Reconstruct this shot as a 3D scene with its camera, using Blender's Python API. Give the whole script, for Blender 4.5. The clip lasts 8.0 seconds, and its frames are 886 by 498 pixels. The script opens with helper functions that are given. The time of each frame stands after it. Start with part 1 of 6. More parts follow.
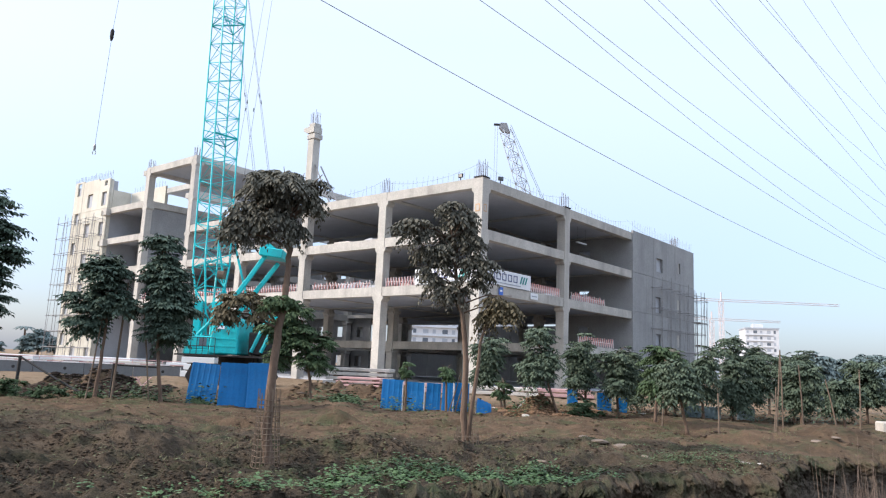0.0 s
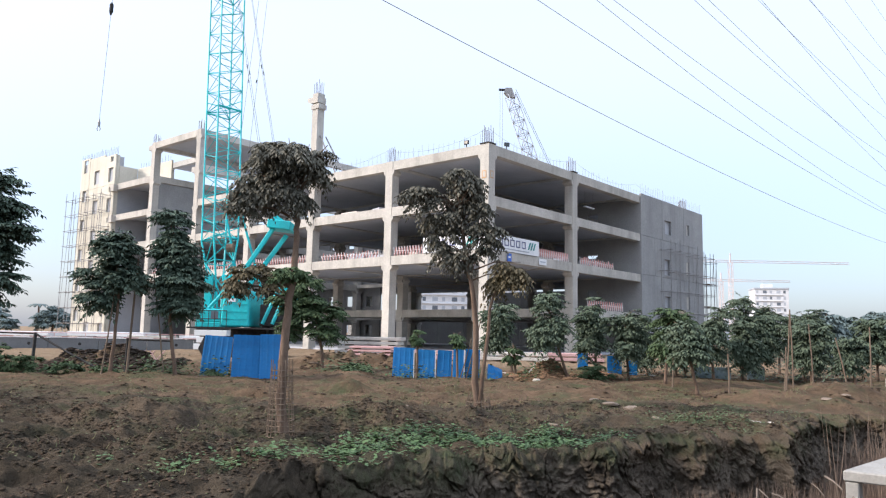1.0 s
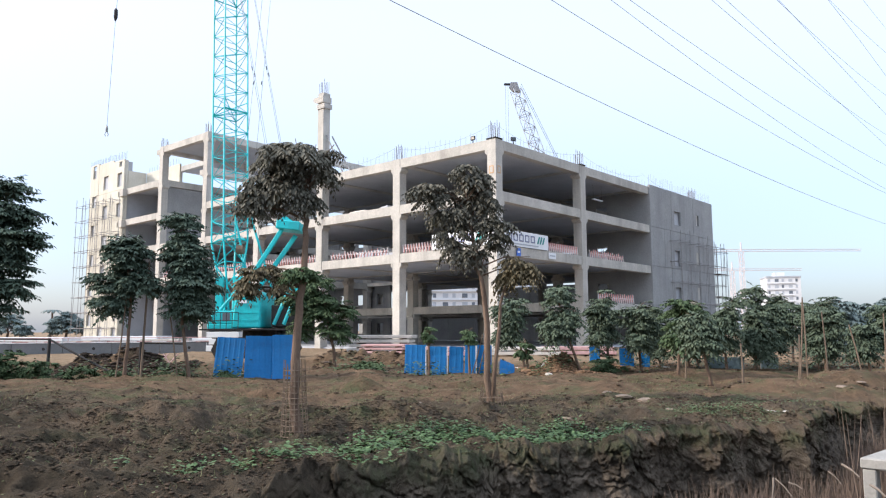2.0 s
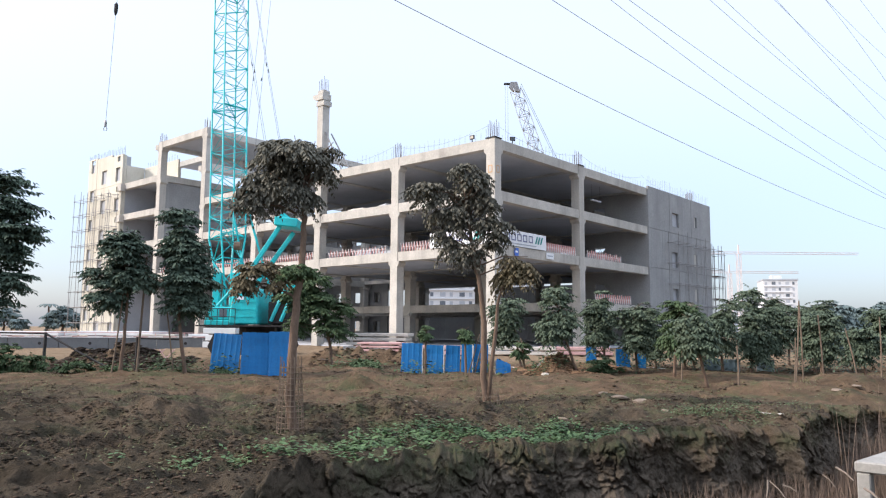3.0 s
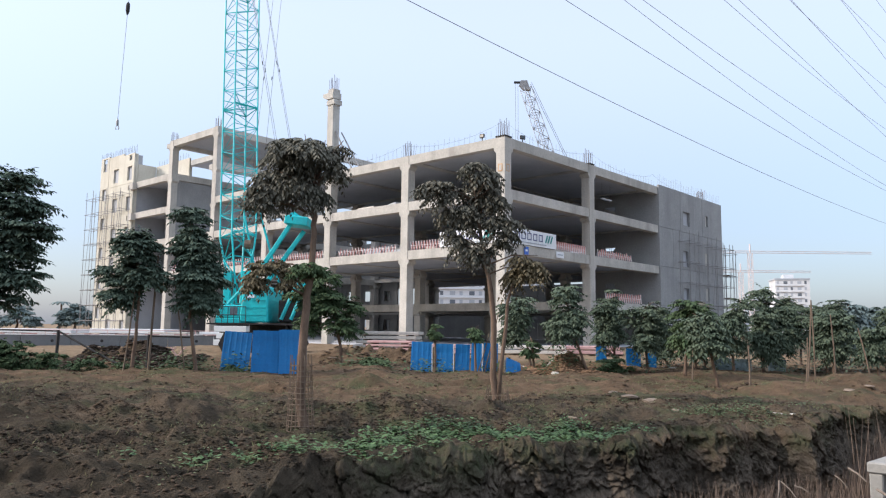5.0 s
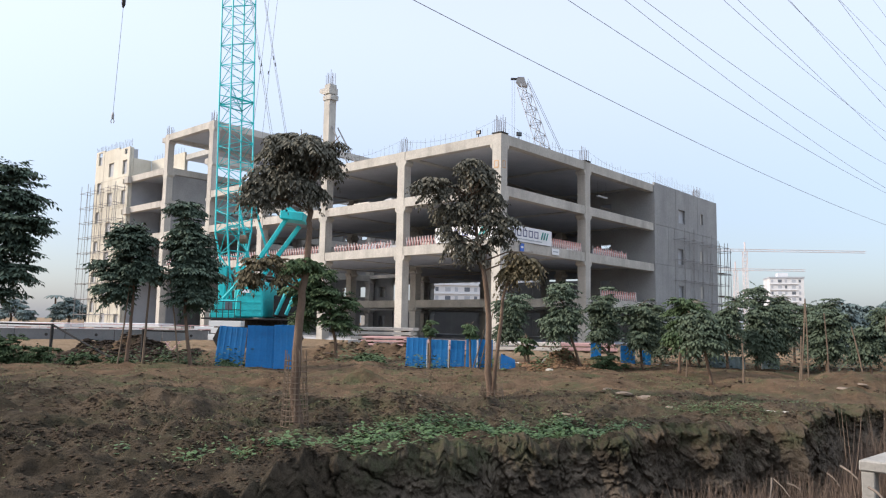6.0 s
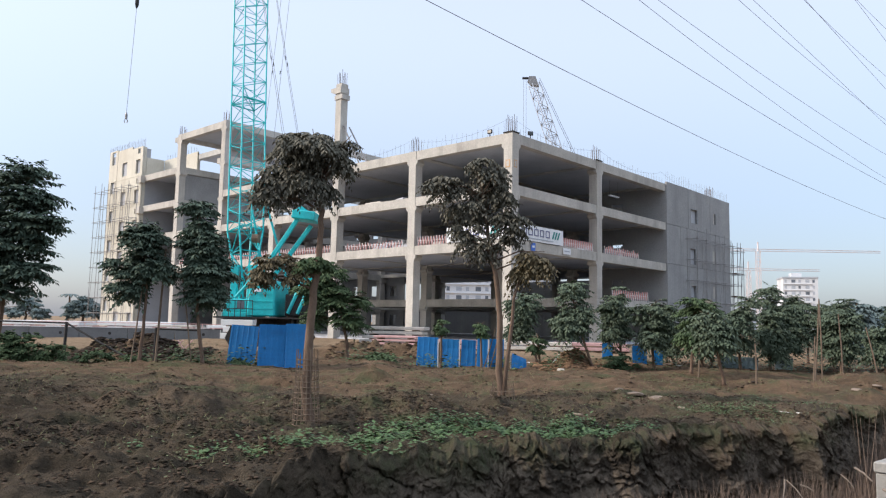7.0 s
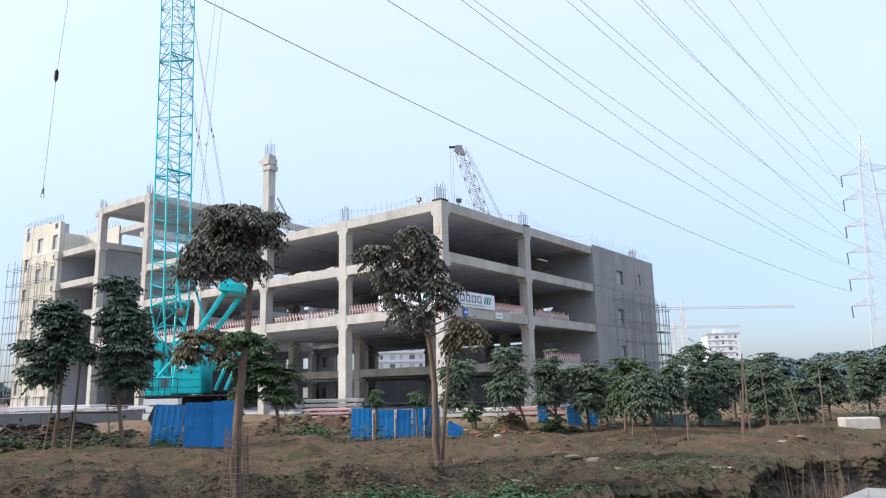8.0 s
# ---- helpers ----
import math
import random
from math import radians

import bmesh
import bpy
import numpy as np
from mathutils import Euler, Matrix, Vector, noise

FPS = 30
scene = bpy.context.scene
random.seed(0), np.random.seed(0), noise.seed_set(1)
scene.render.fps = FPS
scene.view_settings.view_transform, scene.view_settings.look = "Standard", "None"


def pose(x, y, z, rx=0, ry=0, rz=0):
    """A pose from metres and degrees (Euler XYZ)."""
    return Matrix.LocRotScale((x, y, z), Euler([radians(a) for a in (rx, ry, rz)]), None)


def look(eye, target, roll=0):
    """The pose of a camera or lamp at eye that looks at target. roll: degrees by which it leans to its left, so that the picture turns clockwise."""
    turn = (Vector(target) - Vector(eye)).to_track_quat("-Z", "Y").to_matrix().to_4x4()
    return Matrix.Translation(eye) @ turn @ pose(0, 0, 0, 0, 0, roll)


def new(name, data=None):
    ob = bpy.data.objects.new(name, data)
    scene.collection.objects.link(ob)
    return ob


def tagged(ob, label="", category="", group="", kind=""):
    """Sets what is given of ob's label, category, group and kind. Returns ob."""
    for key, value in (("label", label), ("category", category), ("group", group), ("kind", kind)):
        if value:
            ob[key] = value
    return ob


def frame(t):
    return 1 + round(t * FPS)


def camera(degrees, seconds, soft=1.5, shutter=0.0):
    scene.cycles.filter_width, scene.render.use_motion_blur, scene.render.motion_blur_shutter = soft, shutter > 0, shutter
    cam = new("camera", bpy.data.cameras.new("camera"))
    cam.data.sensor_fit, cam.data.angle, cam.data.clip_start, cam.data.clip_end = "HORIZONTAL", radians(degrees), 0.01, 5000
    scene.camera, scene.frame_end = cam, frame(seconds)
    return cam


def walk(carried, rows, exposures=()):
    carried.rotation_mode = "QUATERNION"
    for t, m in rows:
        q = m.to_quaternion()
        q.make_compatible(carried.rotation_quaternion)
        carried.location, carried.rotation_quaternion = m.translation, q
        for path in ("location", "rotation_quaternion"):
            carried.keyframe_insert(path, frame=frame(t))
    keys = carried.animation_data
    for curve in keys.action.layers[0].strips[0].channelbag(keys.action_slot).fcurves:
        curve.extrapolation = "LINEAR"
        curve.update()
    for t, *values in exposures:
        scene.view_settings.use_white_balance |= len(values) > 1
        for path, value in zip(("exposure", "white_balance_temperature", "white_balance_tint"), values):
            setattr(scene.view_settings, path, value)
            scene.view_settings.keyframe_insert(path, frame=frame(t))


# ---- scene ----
# camera: held by hand at eye height on the roadside, it only turns
EYE = 1.6
cam = camera(62.36, 8.0, soft=1.2)
ROWS = [
    (0.0, 99.17, -2.42, -1.61),
    (0.5, 97.47, -1.50, -0.82),
    (1.0, 96.63, -1.11, -0.81),
    (1.5, 96.68, -0.36, -0.54),
    (2.0, 96.35, 0.24, 0.06),
    (3.5, 96.17, -0.88, -0.09),
    (4.0, 95.85, -0.90, 0.36),
    (4.5, 96.25, -0.48, 0.71),
    (6.0, 95.85, -0.96, 0.19),
    (6.5, 95.90, -1.36, 0.62),
    (7.0, 95.79, -1.12, 1.05),
    (7.2, 95.83, -1.15, 0.86),
    (7.5, 97.89, -2.12, -2.42),
    (7.7, 100.34, -1.74, -1.66),
    (8.0, 101.04, 1.33, -3.99),
]
walk(cam, [(t, pose(0, 0, EYE, rx, ry, rz)) for t, rx, ry, rz in ROWS],
     [(0.0, 0.75, 6260, 13), (1.0, 0.83, 6390, 14), (2.0, 0.85, 6360, 13), (3.5, 0.75, 6460, 14), (4.5, 0.55, 6260, 13), (6.0, 0.59, 6640, 13), (7.0, 0.51, 6510, 13), (7.5, 0.47, 6240, 13), (8.0, 0.61, 6140, 12)])

# ---- sky and sun ----
SUN_AZ, SUN_EL = 262.0, 34.0      # compass degrees (0 = +y, 90 = +x) and height of the sun
world = bpy.data.worlds.new("hazy_sky")
scene.world = world
world.use_nodes = True
wn = world.node_tree.nodes
sky = wn.new("ShaderNodeTexSky")
sky.sky_type = 'NISHITA'
sky.sun_disc = False
sky.sun_elevation = radians(SUN_EL)
sky.sun_rotation = radians(SUN_AZ)
sky.air_density, sky.dust_density, sky.ozone_density = 1.0, 2.0, 1.5
# thick bright haze lies over the whole sky
haze = wn.new("ShaderNodeMix")
haze.data_type, haze.blend_type = 'RGBA', 'ADD'
haze.inputs[0].default_value = 1.0
wtc = wn.new("ShaderNodeTexCoord")
wsep = wn.new("ShaderNodeSeparateXYZ")
wup = wn.new("ShaderNodeMapRange")
wup.interpolation_type = 'SMOOTHSTEP'
wup.inputs[1].default_value, wup.inputs[2].default_value = -0.02, 0.42
thick = wn.new("ShaderNodeMix")
thick.data_type = 'RGBA'
thick.inputs[6].default_value, thick.inputs[7].default_value = (1.05, 1.36, 1.92, 1), (4.05, 4.42, 4.95, 1)
dim = wn.new("ShaderNodeVectorMath")
dim.operation = 'SCALE'
dim.inputs[3].default_value = 0.85
world.node_tree.links.new(wtc.outputs["Generated"], wsep.inputs[0])
world.node_tree.links.new(wsep.outputs[2], wup.inputs[0])
world.node_tree.links.new(wup.outputs[0], thick.inputs[0])
world.node_tree.links.new(sky.outputs[0], dim.inputs[0])
zenith = wn.new("ShaderNodeMapRange")
zenith.inputs[1].default_value, zenith.inputs[2].default_value, zenith.inputs[3].default_value, zenith.inputs[4].default_value = .42, 1.0, 1.0, 1.75
bright = wn.new("ShaderNodeVectorMath")
bright.operation = 'SCALE'
world.node_tree.links.new(wsep.outputs[2], zenith.inputs[0])
world.node_tree.links.new(zenith.outputs[0], bright.inputs[3])
world.node_tree.links.new(thick.outputs[2], bright.inputs[0])
wn["Background"].inputs[1].default_value = 0.1
world.node_tree.links.new(bright.outputs[0], haze.inputs[7])
world.node_tree.links.new(dim.outputs[0], haze.inputs[6])
world.node_tree.links.new(haze.outputs[2], wn["Background"].inputs[0])
sun = new("sun", bpy.data.lights.new("sun", 'SUN'))
sun.data.energy, sun.data.angle, sun.data.color = 2.3, radians(6), (1.0, 0.92, 0.82)
sun_dir = Vector((math.sin(radians(SUN_AZ)) * math.cos(radians(SUN_EL)), math.cos(radians(SUN_AZ)) * math.cos(radians(SUN_EL)), math.sin(radians(SUN_EL))))
sun.matrix_world = look(sun_dir * 200, (0, 0, 0))


# ---- materials ----
def material(name, c1, c2, rough=0.8, scale=3.0, fine=40.0, bump=0.2, metal=0.0, c3=None, amount3=0.5, streak=False, island=0.0, spec=0.4, stretch=None):
    """A procedural surface: two colours mixed by coarse and fine noise, optional stains, relief and a shade per piece."""
    m = bpy.data.materials.new(name)
    m.use_nodes = True
    nt = m.node_tree
    n, ln = nt.nodes, nt.links
    b = n["Principled BSDF"]
    b.inputs["Roughness"].default_value = rough
    b.inputs["Metallic"].default_value = metal
    b.inputs["Specular IOR Level"].default_value = spec
    tc = n.new("ShaderNodeTexCoord")
    src = tc.outputs["Object"]
    if stretch:
        mp = n.new("ShaderNodeMapping")
        mp.inputs["Scale"].default_value = stretch
        ln.new(src, mp.inputs[0])
        src = mp.outputs[0]
    a = n.new("ShaderNodeTexNoise")
    a.inputs["Scale"].default_value, a.inputs["Detail"].default_value, a.inputs["Roughness"].default_value = scale, 6, 0.65
    f = n.new("ShaderNodeTexNoise")
    f.inputs["Scale"].default_value, f.inputs["Detail"].default_value = fine, 4
    ln.new(src, a.inputs[0]), ln.new(src, f.inputs[0])
    mixf = n.new("ShaderNodeMath")
    mixf.operation = 'MULTIPLY_ADD'
    mixf.inputs[1].default_value, mixf.inputs[2].default_value = 0.45, 0.0
    ln.new(f.outputs[0], mixf.inputs[0])
    add = n.new("ShaderNodeMath")
    add.operation = 'MULTIPLY_ADD'
    add.inputs[1].default_value = 0.75
    ln.new(a.outputs[0], add.inputs[0]), ln.new(mixf.outputs[0], add.inputs[2])
    ramp = n.new("ShaderNodeMapRange")
    ramp.inputs[1].default_value, ramp.inputs[2].default_value = 0.42, 0.78
    ln.new(add.outputs[0], ramp.inputs[0])
    mix = n.new("ShaderNodeMix")
    mix.data_type = 'RGBA'
    mix.inputs[6].default_value, mix.inputs[7].default_value = (*c1, 1), (*c2, 1)
    ln.new(ramp.outputs[0], mix.inputs[0])
    out = mix.outputs[2]
    if c3:
        s = n.new("ShaderNodeTexNoise")
        s.inputs["Scale"].default_value, s.inputs["Detail"].default_value = scale * 0.45, 8
        s.inputs["Roughness"].default_value = 0.7
        if streak:
            mp2 = n.new("ShaderNodeMapping")
            mp2.inputs["Scale"].default_value = (2.2, 2.2, 0.16)
            ln.new(tc.outputs["Object"], mp2.inputs[0]), ln.new(mp2.outputs[0], s.inputs[0])
        else:
            ln.new(src, s.inputs[0])
        r3 = n.new("ShaderNodeMapRange")
        r3.inputs[1].default_value, r3.inputs[2].default_value, r3.inputs[4].default_value = 0.5, 0.72, amount3
        ln.new(s.outputs[0], r3.inputs[0])
        mix3 = n.new("ShaderNodeMix")
        mix3.data_type = 'RGBA'
        mix3.inputs[7].default_value = (*c3, 1)
        ln.new(r3.outputs[0], mix3.inputs[0]), ln.new(out, mix3.inputs[6])
        out = mix3.outputs[2]
    if island:
        g = n.new("ShaderNodeNewGeometry")
        o = n.new("ShaderNodeObjectInfo")
        sm = n.new("ShaderNodeMath")
        sm.operation = 'ADD'
        ln.new(g.outputs["Random Per Island"], sm.inputs[0]), ln.new(o.outputs["Random"], sm.inputs[1])
        rr = n.new("ShaderNodeMapRange")
        rr.inputs[2].default_value, rr.inputs[3].default_value, rr.inputs[4].default_value = 2.0, 1.0 - island, 1.0 + island
        ln.new(sm.outputs[0], rr.inputs[0])
        hsv = n.new("ShaderNodeHueSaturation")
        ln.new(rr.outputs[0], hsv.inputs["Value"]), ln.new(out, hsv.inputs["Color"])
        out = hsv.outputs[0]
    ln.new(out, b.inputs["Base Color"])
    if bump:
        bp = n.new("ShaderNodeBump")
        bp.inputs["Strength"].default_value, bp.inputs["Distance"].default_value = bump, 0.03
        ln.new(add.outputs[0], bp.inputs["Height"]), ln.new(bp.outputs[0], b.inputs["Normal"])
    return m


CONCRETE = material("precast_concrete", (.37, .35, .315), (.57, .54, .485), .9, .5, 9, .15, c3=(.20, .18, .16), amount3=.55, streak=True, island=.06)
# slab concrete with the cool tone of shaded interiors put into its colour
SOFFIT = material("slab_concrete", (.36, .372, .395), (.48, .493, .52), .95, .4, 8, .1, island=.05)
GREYPANEL = material("grey_wall_panel", (.25, .25, .25), (.36, .36, .35), .9, .35, 7, .1, c3=(.18, .18, .18), amount3=.5, streak=True, island=.10)
DARKWALL = material("dark_grey_wall", (.13, .135, .14), (.19, .195, .20), .9, .6, 9, .15, c3=(.10, .10, .10), amount3=.5, streak=True, island=.06)
CREAM = material("cream_wall_panel", (.50, .47, .39), (.65, .62, .53), .9, .4, 8, .1, c3=(.34, .29, .22), amount3=.5, streak=True, island=.08)
STEEL = material("rusty_rebar", (.12, .09, .08), (.24, .19, .17), .8, 4, 30, 0)
GALV = material("scaffold_steel", (.22, .21, .21), (.36, .35, .34), .55, 4, 30, 0, metal=.4)
TEAL = material("teal_crane_paint", (.008, .44, .47), (.015, .60, .62), .45, 1.5, 18, .05, c3=(.03, .22, .24), amount3=.5)
DARKSTEEL = material("dark_steel", (.02, .020, .020), (.055, .05, .048), .75, 3, 25, .1, spec=.2)
ROPE = material("steel_rope", (.10, .10, .11), (.17, .17, .18), .6, 4, 40, 0, metal=.3)
BLUE = material("blue_sheet_metal", (.003, .135, .37), (.006, .185, .47), .5, 1.2, 14, .08, c3=(.02, .07, .20), amount3=.6, island=.08)
GREYSHEET = material("grey_sheet_metal", (.13, .19, .21), (.22, .28, .30), .6, 1.2, 14, .08)
BARK = material("tree_bark", (.105, .068, .048), (.22, .15, .105), .95, 4, 35, .8, stretch=(3, 3, .5))
WOOD = material("weathered_stake", (.12, .085, .06), (.23, .17, .12), .9, 4, 40, .5, stretch=(4, 4, .4))
LEAF = material("leaf_dark_green", (.050, .080, .060), (.125, .165, .115), .75, 2.0, 12, 0, island=.16, spec=.15)
LEAFG = material("leaf_fresh_green", (.045, .076, .037), (.098, .138, .064), .75, 2.0, 12, 0, island=.16, spec=.15)
LEAFB = material("leaf_brownish", (.085, .086, .068), (.185, .170, .128), .75, 2.0, 12, 0, island=.16, spec=.15)
LEAFR = material("leaf_dry_reddish", (.095, .080, .05), (.19, .155, .09), .75, 2.0, 12, 0, island=.16, spec=.15)
LEAFROW = material("leaf_grey_green", (.052, .076, .050), (.120, .150, .098), .75, 2.0, 12, 0, island=.16, spec=.15)
# pale bluish far leaves: the haze of distance is put into the colour
LEAFHAZE = material("leaf_hazed_far", (.11, .15, .145), (.18, .23, .22), .7, .3, 3, 0, island=.3, spec=.2)
DARKCLOD = material("dark_soil_clod", (.030, .023, .018), (.075, .056, .043), 1.0, 3, 25, .5, island=.35, spec=.1)
HEAPSOIL = material("orange_soil", (.15, .092, .055), (.27, .17, .105), 1.0, 3, 25, .5, island=.3, spec=.1)
WEED = material("weed_leaf", (.048, .094, .036), (.104, .165, .066), .7, 2.0, 12, 0, island=.22, spec=.3)
DRYGRASS = material("dry_stalk", (.12, .085, .064), (.235, .172, .13), .9, 2.0, 12, 0, island=.4)
SOIL_CLOD = material("soil_clod", (.05, .036, .026), (.11, .078, .054), 1.0, 3, 25, .5, island=.35, spec=.1)
STONE = material("pale_stone", (.40, .36, .30), (.58, .53, .46), .9, 5, 40, .4)
WHITE = material("white_fabric", (.72, .73, .74), (.82, .83, .84), .7, .8, 12, .05)
NAVY = material("navy_print", (.10, .11, .22), (.14, .15, .27), .7, 2, 12, 0)
GREEN = material("green_print", (.02, .22, .20), (.03, .27, .25), .7, 2, 12, 0)
REDWHITE_R = material("red_barrier_paint", (.58, .24, .21), (.68, .34, .30), .6, 3, 20, 0)
REDWHITE_W = material("white_barrier_paint", (.68, .60, .58), (.80, .74, .72), .6, 3, 20, 0)
PINK = material("faded_pink_paint", (.46, .25, .24), (.60, .40, .38), .8, 1.5, 15, .05)
BLUEPAINT = material("blue_notice", (.05, .14, .50), (.07, .18, .60), .6, 3, 20, 0)
FARWHITE = material("far_white_render", (.60, .61, .62), (.70, .71, .72), .9, .1, 2, 0)
FARGREY = material("far_grey_render", (.36, .39, .43), (.45, .48, .52), .9, .1, 2, 0)
# crane red washed out in the colour to show distance haze
HAZERED = material("far_hazed_red_steel", (.62, .55, .54), (.70, .62, .61), .8, .5, 4, 0)
GLASSDARK = material("dark_window", (.10, .12, .14), (.16, .18, .21), .3, .5, 4, 0)
# galvanised grey, lightened in the colour for haze before the pylon
PYLON = material("galvanised_lattice", (.48, .51, .55), (.60, .62, .66), .6, .5, 6, 0, metal=.2)
WIRE = material("conductor_wire", (.20, .21, .24), (.28, .29, .32), .6, .5, 6, 0)
INSUL = material("insulator_glass", (.06, .08, .09), (.12, .14, .15), .4, 2, 8, 0)
ORANGE = material("ochre_paint_mark", (.50, .30, .16), (.58, .38, .22), .8, 3, 20, 0)
DRYSTICK = material("bleached_stick", (.13, .105, .08), (.24, .19, .15), .9, 4, 40, .3)
CULVERT = material("weathered_culvert_concrete", (.24, .23, .205), (.38, .36, .325), .95, 1.5, 20, .3, c3=(.14, .13, .11), amount3=.6)
CLOTH = material("faded_tarp", (.50, .46, .40), (.66, .62, .56), .9, 2, 15, .2)


def soil_material():
    m = bpy.data.materials.new("bare_soil")
    m.use_nodes = True
    n, ln = m.node_tree.nodes, m.node_tree.links
    b = n["Principled BSDF"]
    b.inputs["Roughness"].default_value = 1.0
    b.inputs["Specular IOR Level"].default_value = 0.1
    tc = n.new("ShaderNodeTexCoord")

    def tex(scale, detail, rough=.6):
        t = n.new("ShaderNodeTexNoise")
        t.inputs["Scale"].default_value, t.inputs["Detail"].default_value, t.inputs["Roughness"].default_value = scale, detail, rough
        ln.new(tc.outputs["Object"], t.inputs[0])
        return t.outputs[0]

    def mixed(fac, lo, hi, c_a, c_b, top=1.0):
        r = n.new("ShaderNodeMapRange")
        r.inputs[1].default_value, r.inputs[2].default_value, r.inputs[4].default_value = lo, hi, top
        ln.new(fac, r.inputs[0])
        x = n.new("ShaderNodeMix")
        x.data_type = 'RGBA'
        ln.new(r.outputs[0], x.inputs[0])
        for s, c in ((6, c_a), (7, c_b)):
            if isinstance(c, tuple):
                x.inputs[s].default_value = (*c, 1)
            else:
                ln.new(c, x.inputs[s])
        return x.outputs[2]

    coarse, mid, fine = tex(.28, 5), tex(1.7, 7, .7), tex(16, 6, .8)
    col = mixed(mid, .35, .68, (0.048, 0.040, 0.030), (0.124, 0.099, 0.069))
    col = mixed(coarse, .46, .62, col, (0.160, 0.114, 0.076), .85)
    col = mixed(fine, .5, .75, col, (0.037, 0.029, 0.022), .7)
    speck = tex(46, 4, .85)
    col = mixed(speck, .52, .70, col, (0.196, 0.154, 0.108), .55)
    col = mixed(speck, .44, .30, col, (0.023, 0.019, 0.014), .7)
    # trodden reddish track across the bank
    py_ = n.new("ShaderNodeSeparateXYZ")
    ln.new(tc.outputs["Object"], py_.inputs[0])
    tr_ = n.new("ShaderNodeMath")
    tr_.operation = 'MULTIPLY_ADD'
    tr_.inputs[1].default_value = 7.0
    ln.new(mid, tr_.inputs[0]), ln.new(py_.outputs[1], tr_.inputs[2])
    col = mixed(tr_.outputs[0], 19.5, 22.0, col, mixed(mid, .38, .66, (0.102, 0.067, 0.041), (0.205, 0.134, 0.083)), .75)
    grass = tex(.75, 8, .75)
    col = mixed(grass, .49, .64, col, (0.083, 0.100, 0.050), .8)
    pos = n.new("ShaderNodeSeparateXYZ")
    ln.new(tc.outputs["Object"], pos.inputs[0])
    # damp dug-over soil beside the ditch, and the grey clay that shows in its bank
    dig = n.new("ShaderNodeMath")
    dig.operation = 'MULTIPLY_ADD'
    dig.inputs[1].default_value = 9.0
    side = n.new("ShaderNodeMath")
    side.operation = 'MULTIPLY_ADD'
    side.inputs[1].default_value = 1.0
    ln.new(pos.outputs[0], side.inputs[0]), ln.new(pos.outputs[1], side.inputs[2])
    ln.new(coarse, dig.inputs[0]), ln.new(side.outputs[0], dig.inputs[2])
    col = mixed(dig.outputs[0], 13.5, 10.0, col, mixed(mid, .4, .62, (0.038, 0.031, 0.022), (0.099, 0.077, 0.054)), .88)
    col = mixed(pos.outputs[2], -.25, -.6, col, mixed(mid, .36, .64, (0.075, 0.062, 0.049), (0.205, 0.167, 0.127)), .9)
    # paler sandy ground over the building site
    sx = n.new("ShaderNodeSeparateXYZ")
    ln.new(tc.outputs["Object"], sx.inputs[0])
    wob = n.new("ShaderNodeMath")
    wob.operation = 'MULTIPLY_ADD'
    wob.inputs[1].default_value = 9.0
    ln.new(coarse, wob.inputs[0]), ln.new(sx.outputs[1], wob.inputs[2])
    col = mixed(wob.outputs[0], 39.5, 44.0, col, mixed(mid, .35, .7, (0.219, 0.152, 0.097), (0.310, 0.230, 0.150)), .9)
    ln.new(col, b.inputs["Base Color"])
    ad = n.new("ShaderNodeMath")
    ad.operation = 'MULTIPLY_ADD'
    ad.inputs[1].default_value = .36
    ln.new(fine, ad.inputs[0]), ln.new(mid, ad.inputs[2])
    bp = n.new("ShaderNodeBump")
    bp.inputs["Strength"].default_value, bp.inputs["Distance"].default_value = 1.0, .2
    ln.new(ad.outputs[0], bp.inputs["Height"]), ln.new(bp.outputs[0], b.inputs["Normal"])
    return m


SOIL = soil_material()


